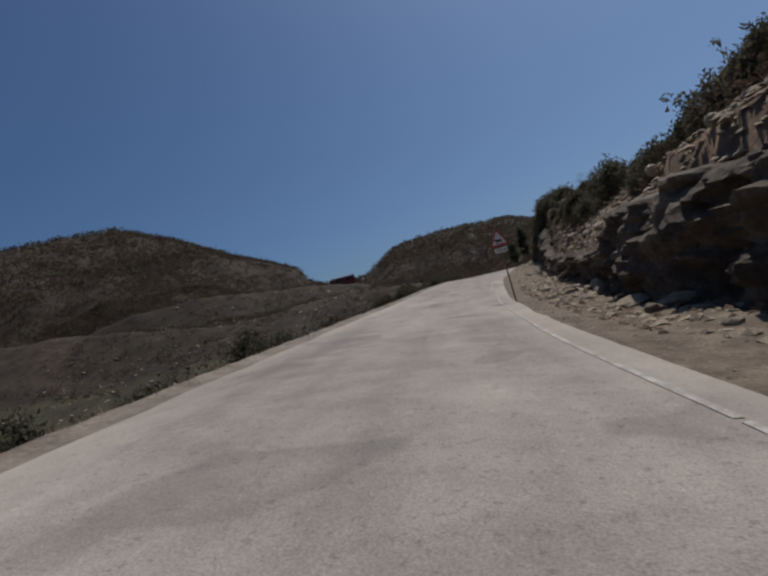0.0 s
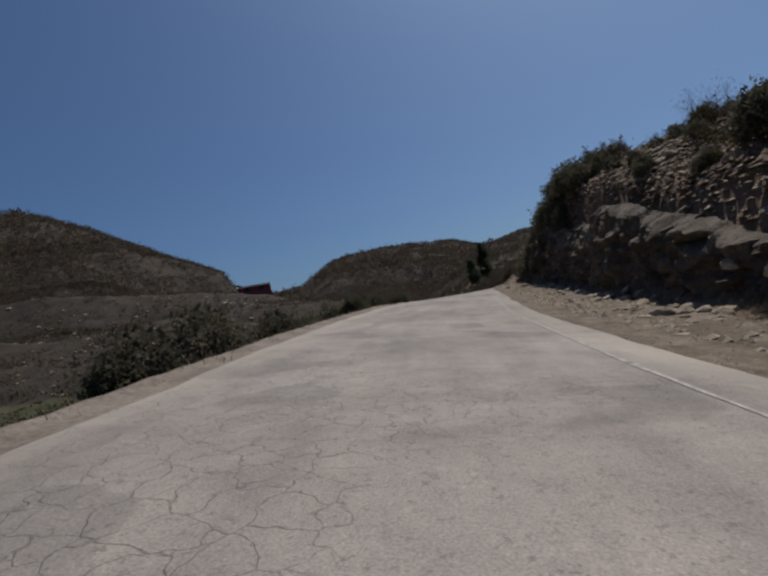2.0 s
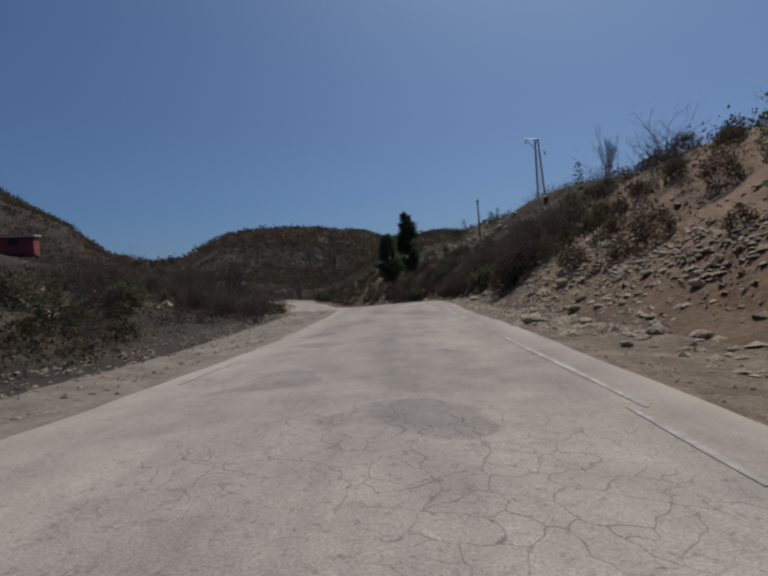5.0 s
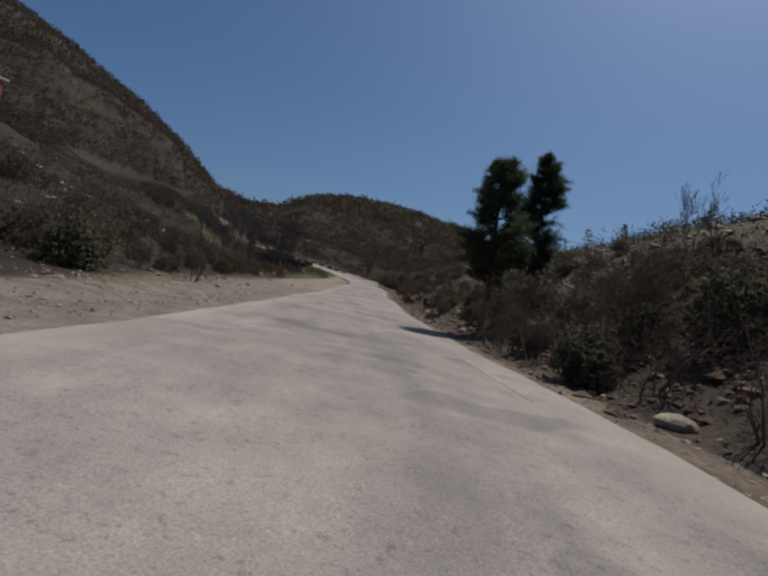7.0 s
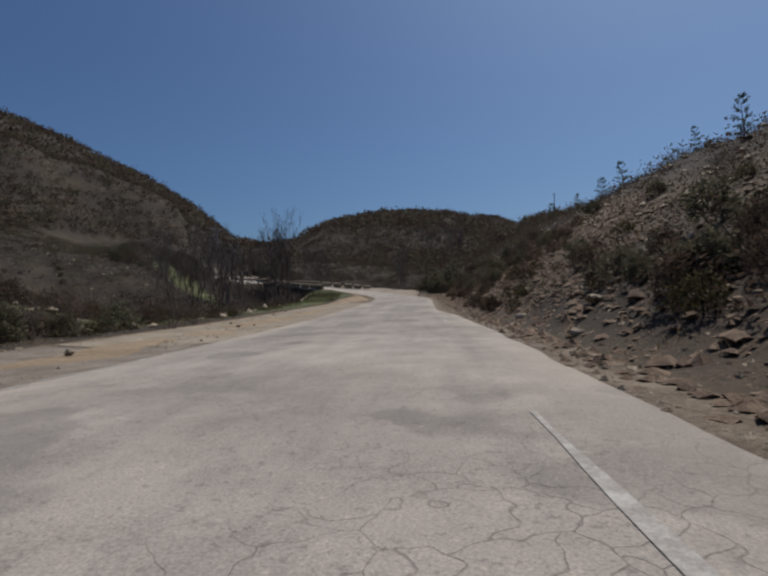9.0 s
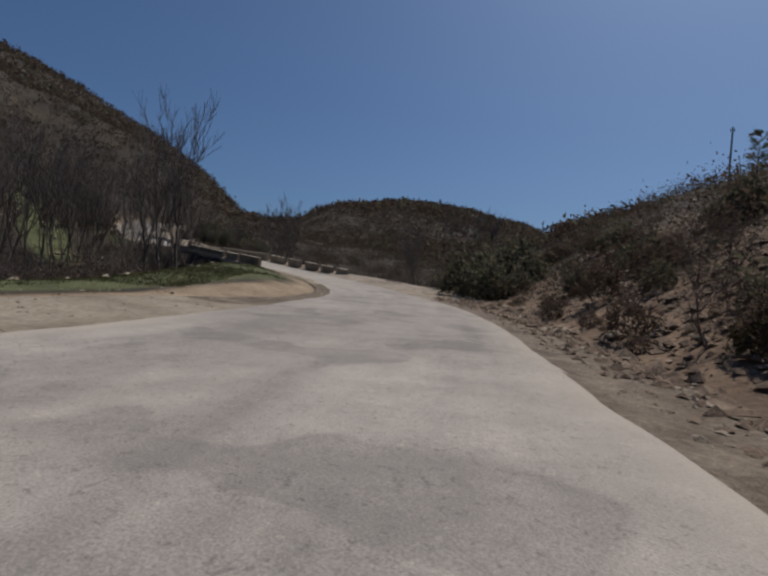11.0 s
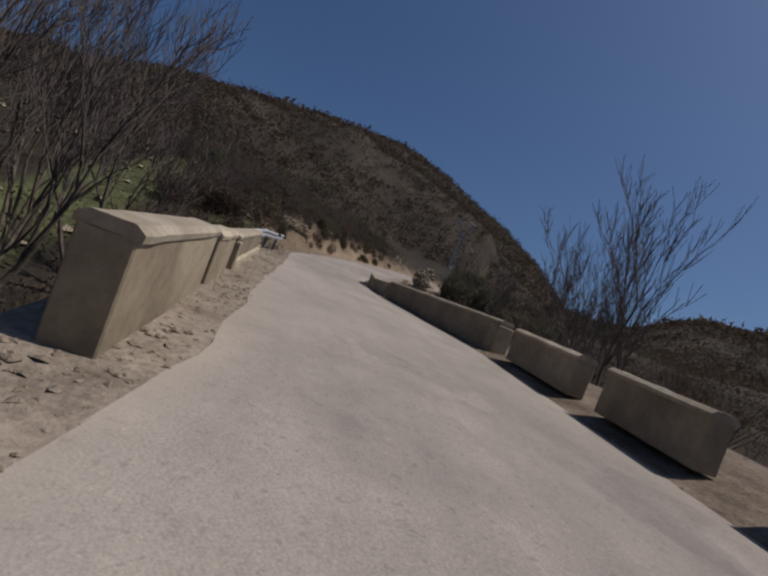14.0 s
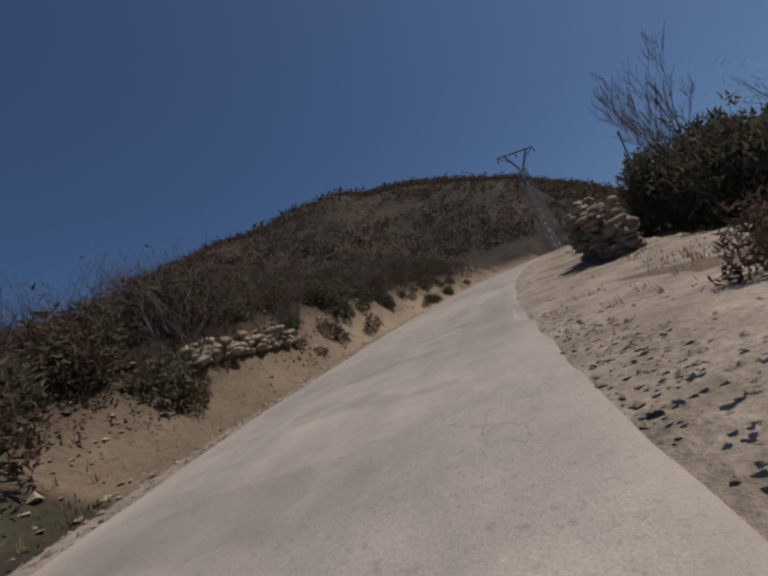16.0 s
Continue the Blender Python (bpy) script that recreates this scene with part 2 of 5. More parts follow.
# ---- the lie of the land ----
# centre line of the road: x, y, z, half width
CENTRE = [(27.3, -98.4, -3.86, 2.55), (21.2, -85.8, -3.37, 2.55), (15.8, -72.8, -2.88, 2.55), (11.2, -59.5, -2.34, 2.54), (7.6, -46.0, -1.78, 2.71),
          (4.3, -32.4, -1.14, 2.99), (2.0, -18.4, -0.59, 3.09), (0.1, -5.0, -0.15, 2.8), (-1.5, 9.2, 0.06, 2.59), (-3.6, 23.3, 0.23, 2.9),
          (-8.4, 36.0, -0.1, 3.05), (-13.6, 48.9, -0.36, 3.21), (-18.5, 62.4, -0.54, 3.4), (-23.4, 75.3, -0.63, 3.64), (-27.5, 86.7, -0.49, 3.62),
          (-31.4, 98.3, -0.14, 3.23), (-35.7, 107.1, 0.19, 2.71), (-41.8, 113.9, 0.82, 2.4), (-49.7, 118.8, 1.66, 2.38), (-57.9, 121.4, 2.7, 2.49),
          (-65.4, 123.0, 3.54, 1.97), (-73.0, 125.5, 4.29, 2.26), (-82.7, 129.9, 5.65, 2.82), (-96.2, 139.0, 7.99, 3.0), (-111.2, 151.7, 10.71, 3.0),
          (-129.3, 167.2, 13.65, 3.0)]
# cross fall in degrees, down to the right
BANK = ([52, 80], [8.5, 0.0])


def spline(points, step):
    """A smooth line through points, about one sample a step."""
    p = np.array(points, float)
    p = np.vstack([2 * p[0] - p[1], p, 2 * p[-1] - p[-2]])
    out = []
    for a, b, c, d in zip(p, p[1:], p[2:], p[3:]):
        n = max(2, int(np.linalg.norm((c - b)[:2]) / step))
        for u in np.arange(n) / n:
            out.append(0.5 * (2 * b + (c - a) * u + (2 * a - 5 * b + 4 * c - d) * u * u + (3 * b - a - 3 * c + d) * u ** 3))
    out.append(p[-2])
    return np.array(out)


LINE = spline(CENTRE, 0.7)
LEN = np.concatenate([[0], np.cumsum(np.linalg.norm(np.diff(LINE[:, :2], axis=0), axis=1))])
LEN -= LEN[np.argmin(np.hypot(LINE[:, 0] - 16.7, LINE[:, 1] + 72.6))]
TANG = np.gradient(LINE[:, :2], axis=0)
TANG /= np.linalg.norm(TANG, axis=1)[:, None]
RIGHT = np.stack([TANG[:, 1], -TANG[:, 0]], 1)


def step01(x, a, b):
    u = np.clip((x - a) / (b - a), 0, 1)
    return u * u * (3 - 2 * u)


def near(x, y):
    """Along the road, to its right, its height and half width there, for arrays of places."""
    x, y = np.ravel(x), np.ravel(y)
    along, off, zr, hw, away = (np.empty(len(x)) for _ in range(5))
    for i in range(0, len(x), 20000):
        c = slice(i, i + 20000)
        q = (x[c, None] - LINE[None, :, 0]) ** 2 + (y[c, None] - LINE[None, :, 1]) ** 2
        k = np.argmin(q, axis=1)
        ex, ey = x[c] - LINE[k, 0], y[c] - LINE[k, 1]
        soft = (q[np.arange(len(k)), k][:, None] + 0.05) / (q + 0.05)
        soft = soft ** 4
        soft /= soft.sum(1)[:, None]
        fade = step01(np.hypot(ex, ey), 6, 20)
        along[c] = (LEN[k] + ex * TANG[k, 0] + ey * TANG[k, 1]) * (1 - fade) + soft @ LEN * fade
        off[c] = ex * RIGHT[k, 0] + ey * RIGHT[k, 1]
        zr[c] = LINE[k, 2] * (1 - fade) + soft @ LINE[:, 2] * fade
        hw[c], away[c] = LINE[k, 3], np.hypot(ex, ey)
    zr -= np.clip(off, -6, 6) * np.tan(np.radians(np.interp(along, *BANK)))
    return along, off, zr, hw, away



def at(s, d):
    """The place d metres right of the road's centre at s metres along it."""
    q = [np.interp(s, LEN, v) for v in (LINE[:, 0], LINE[:, 1], LINE[:, 2], RIGHT[:, 0], RIGHT[:, 1])]
    return q[0] + d * q[3], q[1] + d * q[4], q[2] - np.clip(d, -6, 6) * np.tan(np.radians(np.interp(s, *BANK)))


def half(s):
    return np.interp(s, LEN, LINE[:, 3])


def trim(s):
    """How far the asphalt has crumbled back on the right and lies under gravel."""
    return np.interp(s, [150, 157, 168, 176, 184, 190, 196, 203, 207, 212, 226, 232, 237], [0, 0.62, 0.5, 0.42, 0.5, 0.7, 0.55, 0.3, 0.2, 0.3, 0.4, 0.35, 0])


def trim_left(s):
    """Gravel over the asphalt's left edge along the bridge."""
    return np.interp(s, [197, 203, 208, 214, 226, 234], [0, 0.15, 0.22, 0.3, 0.3, 0])


def vnoise(x, y, seed=0):
    """Smooth value noise, 0 to 1, one cell a unit."""
    xi, yi = np.floor(x).astype(np.int64), np.floor(y).astype(np.int64)
    fx, fy = x - xi, y - yi
    fx, fy = fx * fx * (3 - 2 * fx), fy * fy * (3 - 2 * fy)

    def h(a, b):
        n = (a * 374761393 + b * 668265263 + seed * 1442695041) & 0xFFFFFFFF
        n = ((n ^ (n >> 13)) * 1274126177) & 0xFFFFFFFF
        return ((n ^ (n >> 16)) & 0xFFFF) / 65535.0

    return (h(xi, yi) * (1 - fx) + h(xi + 1, yi) * fx) * (1 - fy) + (h(xi, yi + 1) * (1 - fx) + h(xi + 1, yi + 1) * fx) * fy


def fbm(x, y, octaves=4, seed=0):
    return sum(vnoise(x * 2 ** i, y * 2 ** i, seed + i) * 0.5 ** i for i in range(octaves)) / sum(0.5 ** i for i in range(octaves)) - 0.5


# hills on the skyline, as bearings from the valley's middle: degrees left of the sun, metres off, metres high
HUB = (-30.0, 70.0)
SKYLINE = [(-180, 300, 60), (-60, 420, 52), (-20, 620, 70), (-10, 744, 83), (0, 825, 113), (5, 838, 101), (9, 740, 113), (14, 503, 87), (18, 449, 82), (22, 408, 76), (26, 428, 76), (29, 329, 56),
           (33, 289, 39), (37, 305, 38), (41, 497, 68), (45, 592, 119), (50, 619, 160), (56, 510, 157), (63, 551, 196), (72, 491, 170), (80, 492, 159), (88, 445, 136), (95, 435, 93), (105, 442, 65),
           (118, 360, 46), (135, 340, 52), (180, 300, 60)]
# crest of the slope on the road's right: x, y, z
CREST = spline([(34, -110, 1.5), (28, -68, 1.5), (20, -43, 1.6), (15, -17, 3.9), (13, 12, 5.6), (14, 30, 7.2), (13, 50, 9.3), (8, 75, 10.5), (0, 100, 11.3), (-9, 127, 12.2), (-11, 160, 15), (-14, 195, 17), (-20, 250, 24), (-30, 320, 38)], 6.0)
FACE_S = [-40, 4, 6, 13, 15, 30, 38, 46, 54, 61, 67, 71, 78, 400]
FACE_H = [2.4, 2.4, 3.0, 2.6, 1.3, 1.4, 1.9, 3.2, 4.8, 5.0, 4.2, 2.4, 0.2, 0.0]
FOOT_S = [-40, 6, 14, 30, 46, 58, 70, 84, 100, 116, 160, 178, 186, 192, 197, 205, 235, 260]
FOOT_D = [2.0, 2.0, 2.0, 2.6, 3.2, 3.6, 2.6, 0.7, 0.5, 0.5, 0.7, 1.3, 2.4, 4.2, 8.5, 16.0, 6.0, 4.0]


def ground_z(x, y):
    shape = np.shape(x)
    x, y = np.ravel(np.asarray(x, float)), np.ravel(np.asarray(y, float))
    s, d, zr, hw, away = near(x, y)
    e = np.where(np.abs(d) > 1e-6, away, 0) - hw
    right = d > 0
    # far hills
    hx, hy = x - HUB[0], y - HUB[1]
    r, brg = np.hypot(hx, hy), np.degrees(np.arctan2(-hx, hy))
    b, ds, hs = zip(*SKYLINE)
    R, H = np.interp(brg, b, ds), np.interp(brg, b, hs)
    rough = fbm(x / 90, y / 90, 5, 3)
    gully = np.abs(fbm(brg / 7, r / 260, 3, 11)) * 2
    u = np.clip((r - 25) / (R - 25), 0, 1)
    far = H * u ** 1.12 * (1 - 0.10 * gully * np.sin(np.pi * u)) * np.where(r > R, np.exp(-(r - R) / 700), 1.0) + rough * 11 * np.sin(np.pi * np.clip(u, 0, 1)) * np.clip(H / 80, 0, 1)
    # slope on the right
    k = np.array([np.argmin((CREST[:, 0] - a) ** 2 + (CREST[:, 1] - c) ** 2) for a, c in zip(x, y)]) if len(x) < 50 else np.concatenate(
        [np.argmin((x[i:i + 20000, None] - CREST[None, :, 0]) ** 2 + (y[i:i + 20000, None] - CREST[None, :, 1]) ** 2, axis=1) for i in range(0, len(x), 20000)])
    dr = np.hypot(x - CREST[k, 0], y - CREST[k, 1])
    foot, face = np.interp(s, FOOT_S, FOOT_D), np.interp(s, FACE_S, FACE_H)
    er = np.maximum(e - foot, 0)
    v = er / (er + dr + 0.5)
    hill = face * step01(er, 0.7, 2.2) + np.maximum(CREST[k, 2] - zr - face, 2) * np.sin(v * np.pi / 2) ** 1.3
    hill *= 1 - step01(s, 186, 205) * step01(dr, 14, 42)
    hill += fbm(x / 14, y / 14, 4, 5) * 3.0 * step01(er, 1, 14) + fbm(x / 3.1, y / 3.1, 3, 8) * np.interp(s, [90, 104], [0.8, 0.4]) * step01(er, 0.5, 4)
    dip = np.interp(s, [186, 201, 208, 222, 234, 250], [0, 0, -3.0, -4.0, -0.8, -0.4])
    hill += dip * step01(e, 3.0, 8) * (1 - step01(e, 18, 45))
    ditch = np.interp(s, [95, 104, 175, 184], [0, -0.12, -0.1, 0]) * step01(e, 0.1, 0.7) * (1 - step01(e, 1.0, 2.4))
    zright = zr + hill + ditch
    back = step01(er, np.interp(s, [180, 205], [70, 18]), np.interp(s, [180, 205], [220, 120]))
    zright = np.maximum(zright, zright * (1 - back) + far * back)
    # the left: drop to a valley meadow, then wide gravel pull-offs, then the river
    el = np.maximum(e, 0)
    ls = [-40, 30, 50, 62, 74, 84, 118, 140, 178, 188, 199, 205, 210, 222, 231, 245, 300]
    shoulder = np.interp(s, ls, [0.3, 0.5, 0.8, 1.2, 2.0, 4.0, 3.5, 5.0, 9.0, 8.0, 6.0, 0.9, 0.6, 1.0, 2.2, 2.0, 2.0])
    depth = np.interp(s, ls, [-6.0, -6.0, -5.0, -3.0, -1.2, 1.0, 1.3, 0.2, -0.6, -1.6, -2.6, -3.4, -3.8, -3.8, -0.9, 0.4, 1.5])
    width = np.interp(s, ls, [30, 30, 26, 18, 10, 8, 8, 8, 8, 8, 5, 1.8, 1.8, 3, 6, 6, 6])
    quick = np.interp(s, [50, 66], [0.36, 0.0])
    low = depth * (quick * step01(el, shoulder, shoulder + 3.5) + (1 - quick) * step01(el, shoulder, shoulder + width))
    knoll = np.interp(s, [60, 78, 96, 112, 150, 215, 232, 250, 300], [0, 1.2, 1.6, 1.0, 0, 0, 1.0, 3.0, 4.0]) * step01(el, shoulder + 2, shoulder + 14)
    knoll += np.interp(s, [229, 236, 244, 256, 290], [0, 1.7, 3.4, 3.2, 2.4]) * step01(el, 1.5, 4.4) * (1 - 0.6 * step01(el, 8, 20))
    knoll += np.interp(s, [178, 187, 200, 204], [0, 0.6, 0.6, 0]) * step01(el, 0.8, 4.0) * (1 - step01(el, 7.0, 10.0))
    rise = step01(el, shoulder + np.interp(s, [0, 60, 80, 120, 180, 230], [40, 30, 6, 8, 20, 10]), shoulder + np.interp(s, [0, 60, 84, 180, 240], [260, 200, 80, 75, 90]))
    flank = np.interp(s, [44, 104, 122, 150, 176], [0, 0.45, 1, 1, 0]) * 0.26 * np.clip(el - shoulder - 4, 0, 60)
    zleft = zr * np.exp(-el / 120) + low * (1 - 0.75 * rise) + knoll * (1 - rise) + np.maximum(far * rise, flank)
    zleft += fbm(x / 11, y / 11, 4, 21) * 2.2 * step01(el, shoulder + 1, shoulder + 16) + fbm(x / 2.6, y / 2.6, 3, 23) * 0.6 * step01(el, shoulder + 0.3, shoulder + 4)
    zleft += 3.0 * np.exp(-((x + 60) ** 2 + (y - 53) ** 2) / 210)
    zleft -= 7.0 * step01(118 - y, 0, 36) * step01(-x, 95, 150) * (1 - step01(-x, 260, 420))
    z = np.where(right, zright, zleft)
    z = np.where(e < 0.6, zr - 0.16 + 0.10 * step01(e, -0.2, 0.6), z - 0.06 * (1 - step01(e, 0.6, 3)) - np.where(right | (s < 226), 0, 0.14 * (1 - step01(e, 0.8, 1.5))))
    return z.reshape(shape)


def graded(a, b, lo, hi, step, grow=1.05):
    mid = list(np.arange(a, b + step / 2, step))
    left, right_ = [a], [b]
    w = step
    while left[-1] > lo:
        w *= grow
        left.append(left[-1] - w)
    w = step
    while right_[-1] < hi:
        w *= grow
        right_.append(right_[-1] + w)
    return np.array(left[:0:-1] + mid + right_[1:])


def mesh_from(name, verts, faces, material, smooth=False):
    me = bpy.data.meshes.new(name)
    verts, faces = np.asarray(verts, np.float32), np.asarray(faces, np.int32)
    n, k = faces.shape
    me.vertices.add(len(verts))
    me.vertices.foreach_set("co", verts.ravel())
    me.loops.add(n * k)
    me.loops.foreach_set("vertex_index", faces.ravel())
    me.polygons.add(n)
    me.polygons.foreach_set("loop_start", np.arange(n, dtype=np.int32) * k)
    me.polygons.foreach_set("use_smooth", np.full(n, smooth))
    me.update(calc_edges=True)
    me.materials.append(material)
    return me


def grid_faces(nr, nc):
    i = np.arange(nr * nc).reshape(nr, nc)
    return np.stack([i[:-1, :-1], i[:-1, 1:], i[1:, 1:], i[1:, :-1]], -1).reshape(-1, 4)


def set_attr(me, name, values):
    a = me.attributes.new(name, "FLOAT", "POINT")
    a.data.foreach_set("value", np.asarray(values, np.float32))


gx, gy = graded(-112, 44, -1500, 1200, 0.85), graded(-92, 172, -600, 1600, 0.85)
GX, GY = np.meshgrid(gx, gy)
GZ = ground_z(GX, GY)
me = mesh_from("ground", np.stack([GX, GY, GZ], -1).reshape(-1, 3), grid_faces(len(gy), len(gx)), M_GROUND, True)
S_, D_, ZR_, HW_, AW_ = near(GX, GY)
E_ = AW_ - HW_
fx, fy = GX.ravel(), GY.ravel()
patchy = np.clip(0.5 + 2.2 * fbm(fx / 16, fy / 16, 4, 41), 0, 1)
left_ = D_ < 0
meadow = np.where(left_ & (S_ < 62), step01(E_, 10, 26) * (1 - step01(E_, 90, 150)) * 0.9, 0) * (0.35 + 0.65 * patchy)
GR = np.interp(S_, [150, 170, 180, 186, 192, 200], [9, 6.3, 4.6, 3.0, 1.9, 1.6])
strip = np.where(left_ & (S_ > 150) & (S_ < 203), step01(E_, GR, GR + 0.8) * (1 - step01(E_, GR + 4.5, GR + 7)), 0)
field = np.where(left_ & (S_ > 212) & (S_ < 262), step01(E_, 7, 9) * (1 - step01(E_, 11, 13)), 0) * (S_ < 244) * (S_ > 222)
bank = np.where(~left_ & (S_ > 64) & (S_ < 150), step01(E_, 3, 7) * (1 - step01(E_, 14, 24)), 0) * patchy * 0.8
kerb_grass = np.where(left_ & (S_ > 229) & (S_ < 237.5), step01(E_, 0.9, 1.6) * (1 - step01(E_, 4.0, 5.5)), 0) * (0.25 + 0.6 * patchy)
set_attr(me, "grass", np.clip(meadow + strip + field + bank + kerb_grass, 0, 1))
GW = np.interp(S_, [72, 84, 105, 118, 150, 170, 180, 186, 192, 204], [1.2, 1.7, 2.6, 4.5, 5.4, 5.2, 4.0, 2.7, 1.6, 1.4])
low_edge = np.where(left_ & (S_ <= 74), 1 - step01(E_, 2.0, 5.0), 0) * 0.15 * patchy
pull = low_edge + np.where(left_ & (S_ > 72) & (S_ < 206), 1 - step01(E_, GW - 0.3, GW + 0.8), 0) * np.interp(S_, [130, 150], [0.6, 1.0])
pull2 = np.where(~left_ & (S_ > 180) & (S_ < 199), step01(S_, 180, 187) * (1 - step01(E_, 3, 6)), 0) + np.where(~left_ & (S_ > 195) & (S_ < 214), 1 - step01(E_, 3.5, 8), 0)
pull3 = np.where(left_ & (S_ > 226), (1 - step01(E_, 2.2, 4.6)) * (0.5 + 0.5 * patchy) * np.where(S_ < 237.5, 1 - step01(E_, 0.8, 1.4), 1), 0) + np.where(~left_ & (S_ > 228), 1 - step01(E_, 3.5, 6), 0) * (0.5 + 0.5 * patchy)
cut = np.where(~left_ & (S_ > 84) & (S_ < 190), 1 - step01(E_, 1.0, 2.5), 0) * 0.3
cut += np.where(~left_ & (S_ > 108) & (S_ < 188), step01(E_, 0.4, 1.2) * (1 - step01(E_, 8, 15)), 0) * 0.2 * patchy
pull2 += np.where(left_ & (S_ > 200) & (S_ < 209), 1 - step01(E_, 3.0, 4.2), 0)
set_attr(me, "sand", np.clip(pull + pull2 + pull3 + cut, 0, 1))
crag = np.clip(4.5 * (fbm(fx / 22, fy / 9, 5, 57) - 0.25), 0, 0.38) * step01(E_, 30, 80)
near_rock = np.where(~left_ & (S_ < 97), step01(E_, 0, 3) * (1 - step01(E_, 7, 16)), 0) * (0.3 + 0.7 * patchy)
near_rock += np.where(~left_ & (S_ > 104) & (S_ < 190), step01(E_, 0.3, 1.0) * (1 - step01(E_, 9, 16)), 0) * (np.interp(S_, [140, 158], [0.2, 0.55]) + 0.4 * patchy)
set_attr(me, "rock", np.clip(crag + near_rock, 0, 1))
ground = tagged(new("ground", me), "brown scrubby hillside soil with meadow, gravel and rock", "ground", kind="structure")

# ---- road, verges and painted lines ----
ss = np.arange(-36, LEN[-1] - 1, 0.4)
cols = np.linspace(-1, 1, 15)
SS, CC = np.meshgrid(ss, cols, indexing="ij")
edge = 0.07 * fbm(SS / 1.1, np.sign(CC) * 40.0 + CC * 0, 3, 61) * (np.abs(CC) > 0.99)
dd = CC * half(SS) + edge * 2.2 - trim(SS) * np.clip(CC, 0, 1) ** 2 + trim_left(SS) * np.clip(-CC, 0, 1) ** 2
X, Y, Z = at(SS, dd)
Z = Z + 0.03 * (1 - CC ** 2) + 0.02 * fbm(X / 2.2, Y / 2.2, 3, 63)
me = mesh_from("road", np.stack([X, Y, Z], -1).reshape(-1, 3), grid_faces(len(ss), len(cols)), M_ROAD, True)
dust = step01(np.abs(CC), 0.72, 1.02) * np.clip(0.55 + 1.6 * fbm(X / 3.0, Y / 3.0, 3, 65), 0, 1)
dust = np.maximum(dust, step01(SS, 185, 205) * (0.22 + 0.5 * np.clip(fbm(X / 5, Y / 5, 3, 67) * 2, 0, 1)))
set_attr(me, "dust", np.clip(dust * 0.8, 0, 1).ravel())
lane = me.attributes.new("lane", "FLOAT_VECTOR", "POINT")
lane.data.foreach_set("vector", np.stack([SS * 0.12, dd, SS * 0], -1).astype(np.float32).ravel())
tagged(new("road", me), "old pale cracked asphalt road with dusty edges", "road", kind="structure")


RIGHT_VERGE = (FOOT_S, [max(0.8, min(v, 5.0)) for v in FOOT_D])
LEFT_VERGE = ([-40, 50, 74, 84, 118, 140, 165, 176, 180, 206, 222, 226, 232, 300], [0.4, 0.6, 1.4, 2.2, 3.0, 4.6, 4.8, 3.0, 0.9, 0.8, 0.8, 0.9, 1.0, 1.0])


def verge_top(side, S2, E2, off, back):
    """Place and height of the verge's surface, off metres from the road's edge."""
    x, y, zr = at(S2, side * (half(S2) + off))
    lump = fbm(x / 0.9, y / 0.9, 3, 71) * 0.12 * step01(off + back, 0.1, 0.7) + fbm(x / 3, y / 3, 2, 73) * 0.14 * step01(off + back, 0.3, 1.5)
    lump = lump * (np.interp(S2, [226, 231], [1.0, 0.4]) if side > 0 else 1.0)
    gz = ground_z(x, y)
    t = step01(E2, 0.45, 1.0)
    z = (zr - 0.02 * step01(E2, -0.1, 0.3) + lump * 0.7) * (1 - t) + (gz + 0.10 + lump * 0.4 - 0.22 * (E2 > 0.98)) * t
    if side > 0:
        z = z + np.interp(S2, [196, 200, 213, 217], [0, 0.34, 0.26, 0]) * step01(off, 0.1, 0.9) * (1 - t) + np.interp(S2, [213, 219, 226, 233, 238], [0, 0.11, 0.22, 0.2, 0]) * step01(off + back, 0.0, 0.4)
    return x, y, np.where(E2 < -0.1, zr - 0.05, z)


def verge(name, side, wide, mat=M_VERGE, reach=(-40, 999)):
    e = np.concatenate([[-0.15, 0.0], np.linspace(0.25, 1, 9)])
    run = ss[(ss >= reach[0]) & (ss <= reach[1])]
    S2, E2 = np.meshgrid(run, e, indexing="ij")
    back = trim(S2) if side > 0 else trim_left(S2)
    W = np.interp(S2, *wide) + back
    x, y, z = verge_top(side, S2, E2, np.where(E2 < 0.1, E2 * 1.0, E2 * W) - back, back)
    f = grid_faces(len(run), len(e))
    if side < 0:
        f = f[:, ::-1]
    me = mesh_from(name, np.stack([x, y, z], -1).reshape(-1, 3), f, mat, True)
    return tagged(new(name, me), "stony brown gravel verge beside the asphalt", "verge", kind="structure")


verge("verge_right", 1, RIGHT_VERGE, M_VERGE, (-40, 188))
verge("verge_right_bay", 1, RIGHT_VERGE, M_GRAVEL, (187.5, 207))
verge("verge_right_bridge", 1, RIGHT_VERGE, M_VERGE, (206.5, 231))
verge("verge_right_climb", 1, RIGHT_VERGE, M_GRAVEL, (230.5, 999))
verge("verge_left", -1, LEFT_VERGE, M_GRAVEL, (-40, 140))
verge("verge_left_sand", -1, LEFT_VERGE, M_SAND, (139.5, 177))
verge("verge_left_bend", -1, LEFT_VERGE, M_VERGE, (176.5, 195))
verge("verge_left_corner", -1, LEFT_VERGE, M_SAND, (194.5, 206))
verge("verge_left_bridge", -1, LEFT_VERGE, M_GRAVEL, (205.5, 999))


